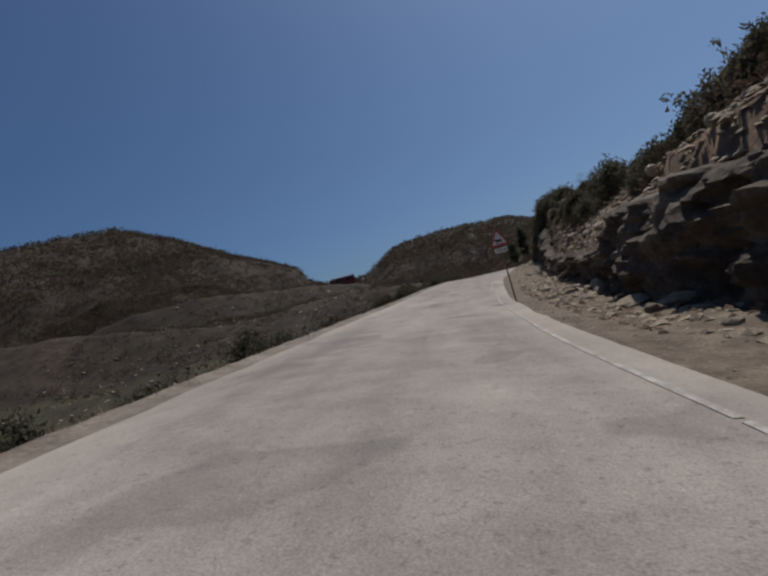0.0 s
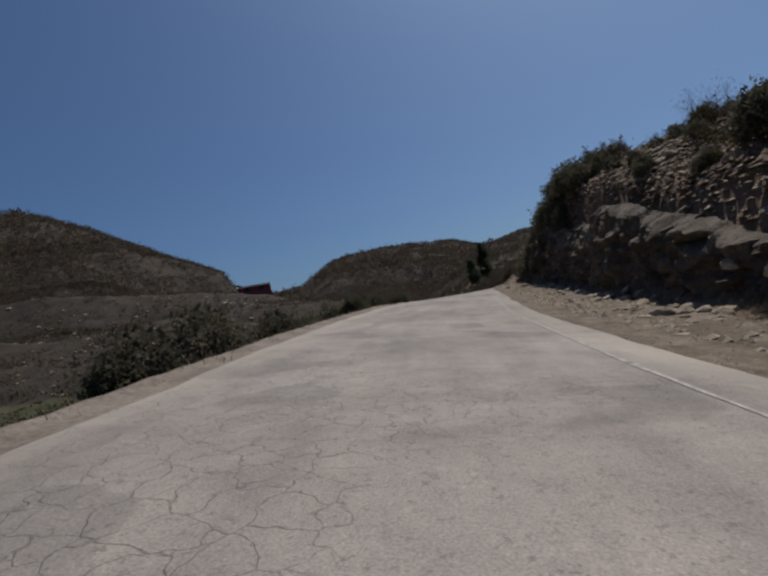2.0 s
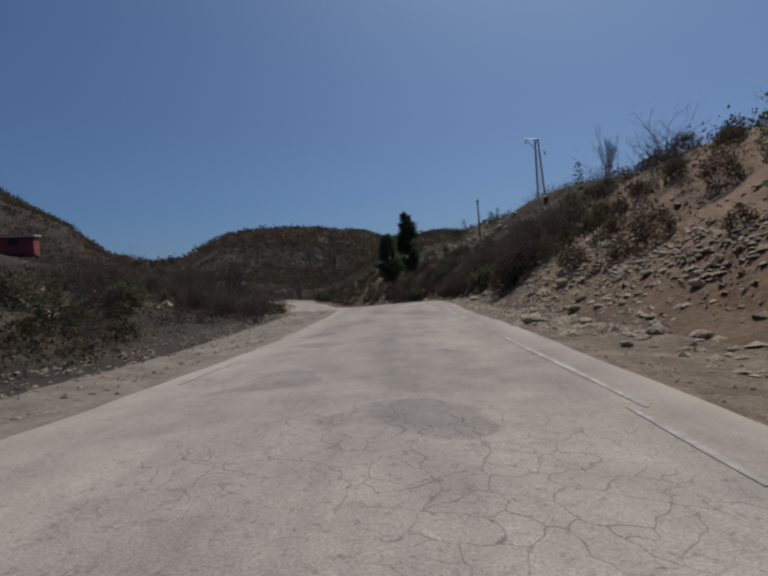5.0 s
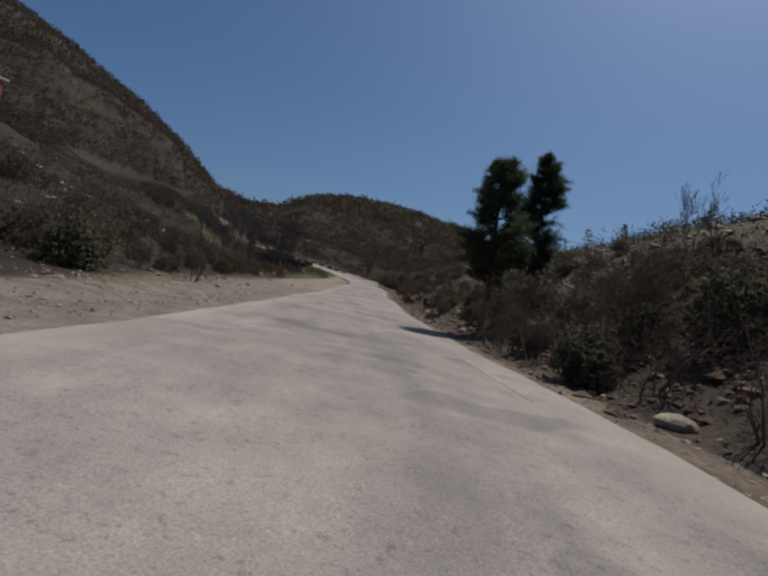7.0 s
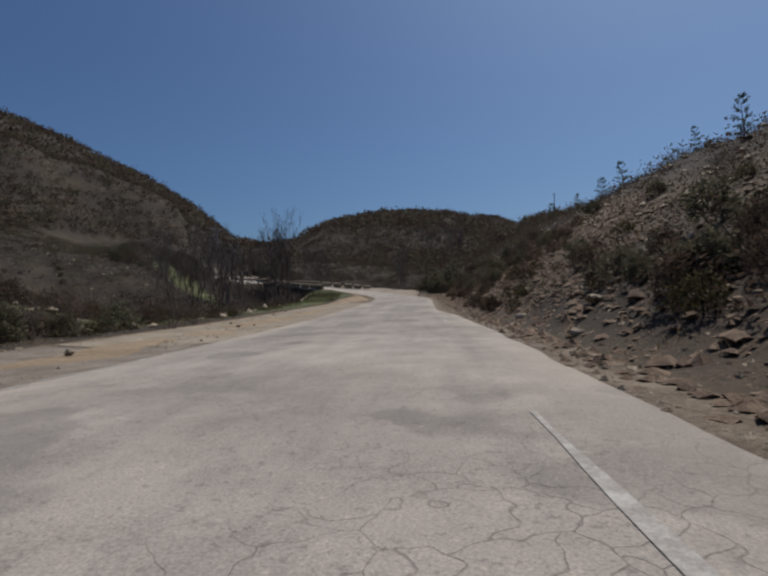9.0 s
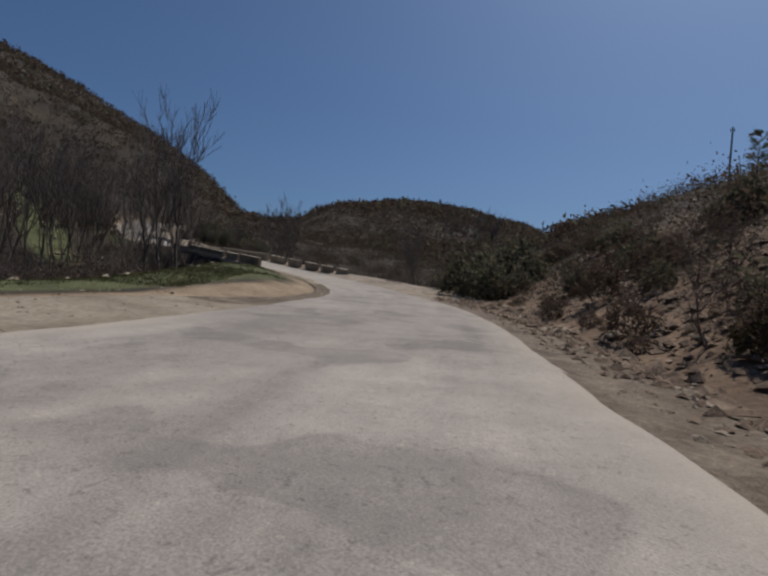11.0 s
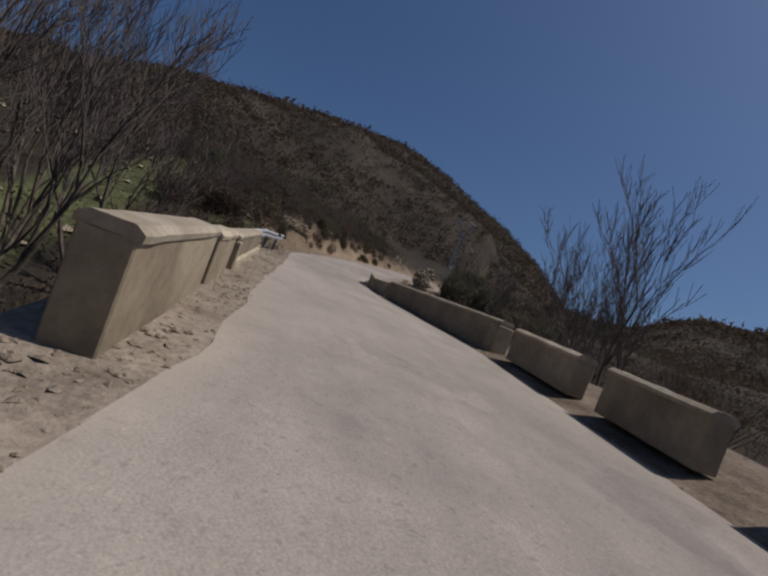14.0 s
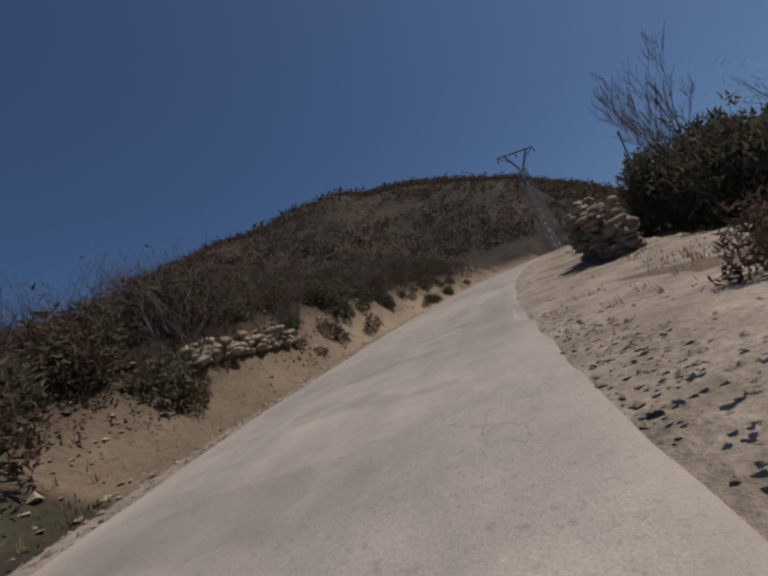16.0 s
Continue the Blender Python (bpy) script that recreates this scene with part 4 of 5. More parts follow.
def warning_sign(x, y):
    z = gz1(x, y)
    root = empty("warning_sign", pose(x, y, z, 0, 0, 24), "faded red and white triangular warning sign with a plate below", "road sign")
    bm = bmesh.new()
    rod(bm, (0, 0, -0.3), (0, 0, 3.45), 0.036, 0.032, 10)
    part("post", bm, M_RUST, root, "dirty steel post")

    def tri(bm, r, y0, y1, cut=0.06):
        pts = []
        for k in range(3):
            a = math.radians(90 + 120 * k)
            for da in (-cut, cut):
                pts.append((r * math.cos(a + da), r * math.sin(a + da)))
        front = [bm.verts.new((p, y0, 3.08 + q)) for p, q in pts]
        back = [bm.verts.new((p, y1, 3.08 + q)) for p, q in pts]
        bm.faces.new(front[::-1])
        bm.faces.new(back)
        for i in range(6):
            bm.faces.new((front[i], front[(i + 1) % 6], back[(i + 1) % 6], back[i]))
        bmesh.ops.recalc_face_normals(bm, faces=bm.faces)
    bm = bmesh.new()
    tri(bm, 0.50, -0.055, -0.035)
    panel = part("panel", bm, M_RED, root, "faded red border")
    bm = bmesh.new()
    tri(bm, 0.36, -0.060, -0.056)
    part("field", bm, M_WHITE, panel, "off-white field")
    bm = bmesh.new()
    box(bm, (0.26, 0.004, 0.11), Matrix.Translation((0.0, -0.0625, 3.05)), 0.001)
    box(bm, (0.09, 0.004, 0.07), Matrix.Translation((-0.15, -0.0625, 3.09)), 0.001)
    for q in (-0.10, -0.06, 0.07, 0.11):
        box(bm, (0.022, 0.004, 0.10), Matrix.Translation((q, -0.0625, 2.96)), 0.001)
    part("symbol_bar", bm, M_BLACK, panel, "plain black bar")
    bm = bmesh.new()
    box(bm, (0.58, 0.02, 0.22), Matrix.Translation((0, -0.045, 2.60)), 0.012)
    plate = part("plate", bm, M_WHITE, root, "scuffed white plate")
    for k, ch in enumerate("100m"):
        glyph("letter", ch, 0.19, M_BLACK, plate, pose(-0.17 + 0.11 * k + (0.05 if k == 3 else 0), -0.059, 2.60, 90, 0, 0))
    bm = bmesh.new()
    for zz in (2.6, 2.95, 3.25):
        box(bm, (0.12, 0.05, 0.04), Matrix.Translation((0, -0.015, zz)), 0.004)
    part("clamp", bm, M_STEEL, root)
    root.matrix_world = root.matrix_world @ Matrix.Scale(0.68, 4)
    return root


warning_sign(13.3, -57.6)


def number_board(x, y, yaw):
    z = gz1(x, y)
    root = empty("speed_board", pose(x, y, z, 0, 0, yaw), "small dark board with a pale painted number on two stakes", "road sign")
    bm = bmesh.new()
    box(bm, (0.85, 0.03, 0.52), Matrix.Translation((0, 0, 0.75)), 0.008)
    panel = part("panel", bm, M_BLUEPLATE, root)
    for q in (-0.3, 0.3):
        bm = bmesh.new()
        rod(bm, (q, 0.04, -0.3), (q, 0.04, 0.98), 0.025, 0.025, 8)
        part("stake", bm, M_RUST, root)
    for k, ch in enumerate("40"):
        glyph("digit", ch, 0.42, M_WHITE, panel, pose(-0.05 + 0.25 * k, -0.02, 0.74, 90, 0, 0))
    bm = bmesh.new()
    box(bm, (0.6, 0.004, 0.035), Matrix.Translation((0.05, -0.0175, 0.975)))
    part("painted_bar", bm, M_WHITE, panel, "pale bar")
    return root


number_board(-10.9, 55.5, 16)


def wood_pole(x, y, h, lean=0.0, base=None):
    z = gz1(x, y) if base is None else base
    root = empty("utility_pole", pose(x, y, z, 0, lean, 0), "weathered grey wooden utility pole with two insulators", "utility pole", "utility poles")
    bm = bmesh.new()
    rod(bm, (0, 0, -0.6), (0, 0, h), 0.08, 0.055, 10)
    part("pole", bm, M_WOOD, root)
    bm = bmesh.new()
    for q in (-0.12, 0.12):
        rod(bm, (q, 0, h - 0.35), (q, 0, h - 0.12), 0.03, 0.03, 6)
    part("insulator", bm, M_BLACK, root)
    return root


def lattice_pylon(x, y, h, w=0.75, head="flag", yaw=0.0):
    z = gz1(x, y)
    root = empty("lattice_pylon", pose(x, y, z, 0, 0, yaw), "grey galvanised steel lattice pylon standing on the scrubby crest", "pylon", "power line pylons")

    def half_w(t):
        return w / 2 * (1 - 0.55 * t)
    for sx, sy in ((-1, -1), (1, -1), (1, 1), (-1, 1)):
        bm = bmesh.new()
        box(bm, (0.07, 0.07, h), Matrix.Identity(4))
        for v in bm.verts:
            t = (v.co.z + h / 2) / h
            v.co.x += sx * half_w(t)
            v.co.y += sy * half_w(t)
            v.co.z += h / 2 - 0.2
        part("leg", bm, M_DARKSTEEL, root)
    bm = bmesh.new()
    n = int(h / 0.75)
    for i in range(n):
        z0, z1 = h * i / n - 0.2, h * (i + 1) / n - 0.2
        a, b = half_w(i / n), half_w((i + 1) / n)
        flip = 1 if i % 2 else -1
        for k in range(4):
            c, s_ = math.cos(k * math.pi / 2), math.sin(k * math.pi / 2)
            p = Vector((-a * flip, -a, z0))
            q = Vector((b * flip, -b, z1))
            rot = Matrix.Rotation(k * math.pi / 2, 3, "Z")
            rod(bm, rot @ p, rot @ q, 0.022, 0.022, 4)
            rod(bm, rot @ Vector((-b, -b, z1)), rot @ Vector((b, -b, z1)), 0.018, 0.018, 4)
    tagged(part("bracing", bm, M_DARKSTEEL, root), kind="stuff")
    bm = bmesh.new()
    if head == "flag":
        rod(bm, (0.2, 0, h - 0.3), (-1.1, 0, h + 0.1), 0.05, 0.04, 6)
        rod(bm, (-0.2, 0, h - 1.2), (-1.1, 0, h + 0.1), 0.035, 0.03, 6)
        rod(bm, (0.1, 0, h - 1.3), (0.7, 0, h - 1.5), 0.045, 0.035, 6)
        ends = [(-1.1, h), (0.7, h - 1.5)]
    else:
        rod(bm, (0, 0, h - 0.4), (-1.2, 0, h + 1.7), 0.12, 0.09, 6)
        rod(bm, (0, 0, h - 0.4), (1.2, 0, h + 1.7), 0.12, 0.09, 6)
        rod(bm, (-1.9, 0, h + 1.7), (1.9, 0, h + 1.7), 0.10, 0.10, 6)
        rod(bm, (-1.9, 0, h + 1.7), (-0.7, 0, h + 0.8), 0.05, 0.05, 6)
        rod(bm, (1.9, 0, h + 1.7), (0.7, 0, h + 0.8), 0.05, 0.05, 6)
        ends = [(-1.9, h + 1.6), (0, h + 1.6), (1.9, h + 1.6)]
    part("crossarm", bm, M_DARKSTEEL, root)
    for q, zz in ends:
        bm = bmesh.new()
        for j in range(3):
            rod(bm, (q, 0, zz - 0.10 - j * 0.13), (q, 0, zz - 0.19 - j * 0.13), 0.07, 0.05, 8)
        part("insulator", bm, M_BLACK, root)
    return root


lattice_pylon(9.8, 46.2, 6.2, 0.7, "flag", -20)
wood_pole(3.0, 40.5, 3.9, 1, None)
wood_pole(-18.0, 128.0, 4.5, 1)
lattice_pylon(-110.4, 157.0, 9.0, 1.1, "mast", 75)
wood_pole(-100.0, 158.0, 7.0, 3)


# ---- shed with a red wall, far up the left slope ----
def red_shed(x, y):
    z = gz1(x, y)
    root = empty("red_shed", pose(x, y, z, 0, 0, 35), "small farm shed with faded red walls and a grey metal roof", "shed")
    bm = bmesh.new()
    box(bm, (7.4, 4, 2.6), Matrix.Translation((0, 0, 1.1)), 0.03)
    wall = part("wall", bm, M_SHED, root)
    bm = bmesh.new()
    box(bm, (8.0, 4.7, 0.16), Matrix.Translation((0, 0, 2.45)) @ pose(0, 0, 0, 9, 0, 0), 0.02)
    part("roof", bm, M_STEEL, root, "grey sheet metal roof")
    for q in (-1.7, 1.6):
        bm = bmesh.new()
        box(bm, (1.1, 0.08, 0.9), Matrix.Translation((q, -2.02, 1.5)), 0.02)
        part("window", bm, M_BLACK, wall, "dark window")
    return root


red_shed(-58.5, 51.2)




# ---- dry stone walls ----
def dry_wall(name, points, h, label, seed, thick=0.6):
    r = np.random.default_rng(seed)
    root = None
    pts = spline([(*p, 0) for p in points], 0.4)
    pts = pts[:, :2]
    zz = ground_z(pts[:, 0], pts[:, 1])
    root = empty(name, Matrix.Translation((*pts[0], zz[0])), label, "stone wall")
    o = Vector((*pts[0], zz[0]))
    for (x, y), z in zip(pts, zz):
        top = h * r.uniform(0.6, 1.15)
        up = 0.0
        while up < top:
            for side in (-1, 0.1, 1):
                sz = r.uniform(0.22, 0.5)
                ob = new("stone", STONES[int(r.integers(9))])
                ob.parent = root
                ob.matrix_local = Matrix.Translation(Vector((x + r.uniform(-0.2, 0.2) + side * thick * 0.25, y + r.uniform(-0.2, 0.2) + side * thick * 0.2, z + up + 0.08)) - o) @ pose(0, 0, 0, r.uniform(-12, 12), r.uniform(-12, 12), r.uniform(0, 360)) @ Matrix.Scale(sz, 4)
            up += 0.17
    return root


dry_wall("ruined_stone_wall", [(-82.2, 136.6), (-83.3, 136.9), (-84.4, 137.4), (-85.2, 138.6)], 1.5, "ruined dry stone wall corner of grey limestone blocks", 3)
dry_wall("terrace_wall", [(-86.6, 125.4), (-88.7, 126.8), (-91.2, 128.5)], 0.5, "low broken dry stone terrace wall on the slope", 4)
dry_wall("terrace_wall", [(-118, 112), (-112, 118), (-108, 121)], 0.7, "low broken dry stone terrace wall above the field", 5)


# ---- plants ----
def tris(name, verts, material, smooth=False):
    v = np.asarray(verts, np.float32).reshape(-1, 3)
    return mesh_from(name, v, np.arange(len(v)).reshape(-1, 3), material, smooth)


def leaf_tris(centres, size, r, up=0.3, stretch=1.6):
    """One small pointed leaf triangle at each centre, turned at random."""
    n = len(centres)
    a = r.normal(size=(n, 3))
    a[:, 2] = a[:, 2] * 0.7 + up
    a /= np.linalg.norm(a, axis=1)[:, None]
    b = np.cross(a, r.normal(size=(n, 3)))
    b /= np.linalg.norm(b, axis=1)[:, None]
    s = np.broadcast_to(size, (n,))[:, None] * r.uniform(0.6, 1.3, (n, 1))
    return np.stack([centres - b * s * 0.5, centres + b * s * 0.5, centres + a * s * stretch], 1)


def tubes(segments, sides=3):
    """Tapered tubes for rows of (ax, ay, az, bx, by, bz, ra, rb), as vertices and quads."""
    seg = np.asarray(segments, float)
    a, b, ra, rb = seg[:, :3], seg[:, 3:6], seg[:, 6], seg[:, 7]
    d = b - a
    d /= np.maximum(np.linalg.norm(d, axis=1), 1e-6)[:, None]
    ref = np.where(np.abs(d[:, 2:3]) > 0.9, np.array([[1.0, 0, 0]]), np.array([[0, 0, 1.0]]))
    u = np.cross(d, ref)
    u /= np.linalg.norm(u, axis=1)[:, None]
    w = np.cross(d, u)
    ang = np.arange(sides) * 2 * np.pi / sides
    ring = u[:, None] * np.cos(ang)[None, :, None] + w[:, None] * np.sin(ang)[None, :, None]
    va, vb = a[:, None] + ring * ra[:, None, None], b[:, None] + ring * rb[:, None, None]
    v = np.concatenate([va, vb], 1).reshape(-1, 3)
    i = np.arange(sides)
    q = np.stack([i, (i + 1) % sides, (i + 1) % sides + sides, i + sides], 1)
    f = (q[None] + (np.arange(len(seg)) * 2 * sides)[:, None, None]).reshape(-1, 4)
    return v, f


def grow(r, start, way, length, radius, depth, kids=(3, 5), spread=0.55, up=0.25, wig=0.18, shrink=0.62, steps=4, out=None, level=0):
    """Branch segments by level, growing and forking."""
    p, d = np.array(start, float), np.array(way, float)
    d /= np.linalg.norm(d)
    nodes = []
    for i in range(steps):
        d = d + r.normal(size=3) * wig + np.array([0, 0, up * 0.25])
        d /= np.linalg.norm(d)
        q = p + d * length / steps
        ra, rb = radius * (1 - 0.75 * i / steps), radius * (1 - 0.75 * (i + 1) / steps)
        out.setdefault(level, []).append((*p, *q, ra, rb))
        nodes.append((q, d.copy(), rb))
        p = q
    if depth > 0:
        n = int(r.integers(kids[0], kids[1] + 1))
        for j in range(n):
            k = min(len(nodes) - 1, int((0.3 + 0.7 * (j + r.random()) / n) * steps))
            q, dd, rb = nodes[k]
            side = np.cross(dd, r.normal(size=3))
            side /= np.linalg.norm(side)
            nd = dd * (1 - spread) + side * spread + np.array([0, 0, up])
            grow(r, q, nd, length * shrink * r.uniform(0.7, 1.15), max(rb * 0.75, radius * 0.28), depth - 1, kids, spread, up, wig, shrink, max(2, steps - 1), out, level + 1)
    return out


def quad_part(name, segs, sides, material, parent, label=""):
    v, f = tubes(segs, sides)
    ob = new(name, mesh_from(name, v, f, material, True))
    ob.parent = parent
    return tagged(ob, label)


def bare_tree(seed, h, stems, label):
    r = np.random.default_rng(seed)
    root = empty("bare_tree", Matrix.Identity(4), label, "tree", "leafless riverside trees")
    twigs = []
    for i in range(stems):
        a = r.uniform(0, 6.28)
        tilt = r.uniform(0.05, 0.38) if stems > 1 else 0.08
        L = h * r.uniform(0.55, 0.75)
        b = grow(r, (math.cos(a) * 0.15 * stems, math.sin(a) * 0.15 * stems, -0.3), (math.cos(a) * tilt, math.sin(a) * tilt, 1), L, h * 0.0105 * r.uniform(0.7, 1.1), 3, (6, 7) if h > 6 else (5, 6), 0.42, 0.38, 0.10, 0.50, 6, {})
        quad_part("trunk", b[0], 7, M_BARK, root)
        tagged(quad_part("limb_mass", b[1], 4, M_BARK, root), kind="stuff")
        twigs += b[2] + b[3]
    t = np.array(twigs)
    t[:, 6:] = np.maximum(t[:, 6:], h * 0.0009)
    tagged(quad_part("twig_mass", t, 3, M_TWIG, root, "fine bare twigs"), kind="stuff")
    return root


def pine(seed, h, label, tufts=30, wide=0.26, bare=0.12, low=None):
    r = np.random.default_rng(seed)
    root = empty("pine_tree", Matrix.Identity(4), label, "tree", "roadside pines")
    trunk = grow(r, (0, 0, -0.4), (0.03, 0, 1), h * 0.97, h * 0.022, 0, wig=0.03, steps=9, out={})[0]
    quad_part("trunk", trunk, 9, M_PINEBARK, root)
    pts = np.array([s[3:6] for s in trunk])
    limbs, tips = [], []
    z0 = h * bare
    levels = int(h * (3.0 if tufts > 20 else 2.3))
    for i in range(levels):
        t = i / (levels - 1)
        z = z0 + (h * 0.97 - z0) * t
        c = np.array([np.interp(z, pts[:, 2], pts[:, 0]), np.interp(z, pts[:, 2], pts[:, 1]), z])
        prof = math.sin(math.pi * (0.20 + 0.72 * t)) ** 0.6
        for j in range(int(r.integers(5, 8))):
            a = r.uniform(0, 6.28)
            L = h * wide * max(prof, 0.12) * r.uniform(0.55, 1.12)
            b = grow(r, c, (math.cos(a), math.sin(a), 0.15 + 0.5 * t), L, 0.012 * h * (1 - 0.7 * t) * 0.5, 1, (4, 6), 0.45, 0.16, 0.10, 0.5, 4, {})
            limbs += b[0] + b.get(1, [])
            tips += [s[3:6] for s in b[0][1:]] + [s[3:6] for s in b.get(1, [])]
    for a, up_, L in low or ():
        c = np.array([np.interp(up_, pts[:, 2], pts[:, 0]), np.interp(up_, pts[:, 2], pts[:, 1]), up_])
        b = grow(r, c, (math.cos(a), math.sin(a), 0.05), L, 0.035, 1, (5, 7), 0.4, 0.06, 0.06, 0.36, 5, {})
        limbs += b[0] + b[1]
        tips += [s[3:6] for s in b[0][2:]] + [s[3:6] for s in b[1]]
    tagged(quad_part("limb_mass", limbs, 4, M_PINEBARK, root), kind="stuff")
    tips = np.array(tips)
    k = tufts
    c = np.repeat(tips, k, 0) + r.normal(size=(len(tips) * k, 3)) * np.array([0.10, 0.10, 0.06]) * (h / 7)
    ob = new("crown", tris("crown", leaf_tris(c, (0.022 if tufts > 20 else 0.055) * (h / 7), r, 0.45, 6.0 if tufts > 20 else 4.2), M_NEEDLE))
    ob.parent = root
    tagged(ob, "dark green needle tufts")
    return root


def shrub(seed, kind):
    """One metre wide shrub: woody stems with leaves, or bare twigs."""
    r = np.random.default_rng(seed)
    name, lab, mat, nl = {"evergreen": ("evergreen_shrub", "dense dark green evergreen shrub", M_JUNIPER, 1000), "bare": ("bare_shrub", "leafless brown twiggy shrub", M_DRY, 1500),
                          "fine": ("juniper_bush", "dense dark grey green juniper bush", M_JUNIPER, 2500), "heath": ("heath_bush", "rounded dark brown heath bush", M_DRY, 1000), "olive": ("scrub_bush", "low olive brown scrub bush", M_OLIVE, 800), "thicket": ("bare_thicket", "tall leafless purple brown thicket", M_DRY, 1250)}[kind]
    root = empty(name, Matrix.Identity(4), lab + " on the stony slope", "shrub", name.replace("_", " ") + "s")
    segs = []
    n = {"evergreen": 4, "fine": 7, "heath": 4, "bare": 6, "olive": 5, "thicket": 11}[kind]
    for i in range(n):
        a, tilt = r.uniform(0, 6.28), r.uniform(0.05, 0.85)
        b = grow(r, (math.cos(a) * 0.08, math.sin(a) * 0.08, -0.12), (math.cos(a) * tilt, math.sin(a) * tilt, 1), r.uniform(0.55, 0.95) * (0.62 if kind in ("fine", "heath", "evergreen", "olive") else 1.0), 0.016, 1, (4, 6) if kind in ("bare", "thicket") else (2, 3), 0.5, 0.25, 0.16, 0.6, 3, {})
        for lv in b.values():
            segs += lv
    segs = np.array(segs)
    segs[:, 6:] = np.clip(segs[:, 6:], 0.0028, 0.02 if kind != "thicket" else 0.008)
    tagged(quad_part("stem_mass", segs, 3, M_TWIG if kind in ("bare", "thicket") else M_BARK, root), kind="stuff")
    tips = segs[:, 3:6]
    tips = tips[tips[:, 2] > (0.35 if kind == "bare" else 0.12)]
    c = tips[r.integers(0, len(tips), nl)] + r.normal(size=(nl, 3)) * np.array([0.10, 0.10, 0.08]) * (0.35 if kind == "fine" else 1.0)
    m = int(nl * {"evergreen": 0.75, "fine": 0.8, "heath": 0.85, "bare": 0.55, "olive": 0.7, "thicket": 0.3}[kind])
    way = r.normal(size=(m, 3))
    way[:, 2] = np.abs(way[:, 2])
    way /= np.linalg.norm(way, axis=1)[:, None]
    lump = 0.40 + 0.34 * fbm(way[:, 0] * 2.2 + seed, way[:, 1] * 2.2 + way[:, 2] * 1.7, 3, seed)
    c[:m] = way * (lump * r.uniform(0.55, 1.08, m) ** 0.5)[:, None] * np.array([1.0, 1.0, 1.45]) + np.array([0, 0, 0.06])
    leaf, st = {"evergreen": (0.048, 1.6), "fine": (0.031, 2.0), "heath": (0.026, 4.0), "bare": (0.0065, 15.0), "olive": (0.036, 2.2), "thicket": (0.0036, 24.0)}[kind]
    ob = new("foliage", tris("foliage", leaf_tris(c, leaf, r, 0.4, st), mat))
    ob.parent = root
    return root


def plant(models, rows, seed, sink=0.05, tall=1.0):
    """Copies of models along the road: count, s range, side, e range, size range."""
    r = np.random.default_rng(seed)
    todo = []
    for count, sa, sb, side, ea, eb, lo, hi in rows:
        for i in range(count):
            s, e = r.uniform(sa, sb), r.uniform(ea, eb)
            e = max(e + (np.interp(s, FOOT_S, FOOT_D) if side > 0 else 0), 0.5 + 0.4 * hi)
            x, y, _ = at(s, side * (half(s) + e))
            todo.append((float(x), float(y), r.uniform(lo, hi)))
    z = ground_z(np.array([t[0] for t in todo]), np.array([t[1] for t in todo]))
    clear = near(np.array([t[0] for t in todo]), np.array([t[1] for t in todo]))
    for (x, y, size), zz, hw, away in zip(todo, z, clear[3], clear[4]):
        if away < hw + 0.3 + 0.36 * size:
            continue
        m = models[int(r.integers(len(models)))]
        ob = copy_thing(m, pose(x, y, zz - sink, 0, 0, r.uniform(0, 360)))
        k = r.uniform(0.85, 1.2)
        ob.scale = (size, size * r.uniform(0.85, 1.15), size * k * tall)


def park(models):
    """The pattern plants take a place of their own on the far slope."""
    for i, m in enumerate(models):
        x, y = -60.0 - 3.1 * i, 84.0 + 1.7 * i
        m.matrix_world = pose(x, y, gz1(x, y) - 0.05, 0, 0, 40 * i) @ Matrix.Scale(1.1, 4)


EVER = [shrub(100 + i, "evergreen") for i in range(4)]
HEATH = [shrub(170 + i, "heath") for i in range(4)]
FINE = [shrub(110 + i, "fine") for i in range(3)]
BARE = [shrub(120 + i, "bare") for i in range(4)]
THICK = [shrub(160 + i, "thicket") for i in range(3)]
OLIV = [shrub(140 + i, "olive") for i in range(3)]

# above the rock cutting
plant(FINE, [(7, -4, 12, 1, 3.5, 8.0, 1.2, 2.2), (34, 13, 30, 1, 4.6, 9.0, 1.5, 2.6), (18, 30, 44, 1, 3.0, 7.5, 1.5, 2.3), (12, 44, 60, 1, 4.0, 9.0, 0.9, 1.6), (6, 42, 56, 1, 2.2, 4.0, 0.7, 1.2), (10, 58, 66, 1, 2.2, 5.0, 1.8, 2.8), (12, 60, 67, 1, 1.0, 2.2, 1.9, 2.6), (9, 66, 72, 1, 0.9, 2.0, 1.8, 2.6), (4, 72, 77, 1, 0.6, 2.0, 1.6, 2.2)], 201, tall=1.15)
plant(OLIV, [(36, -6, 70, 1, 2.0, 9.0, 0.8, 1.6)], 202)
plant(BARE, [(16, 0, 72, 1, 1.5, 9.0, 0.9, 1.7), (8, 4, 40, 1, -0.3, 0.2, 0.4, 0.7)], 203)
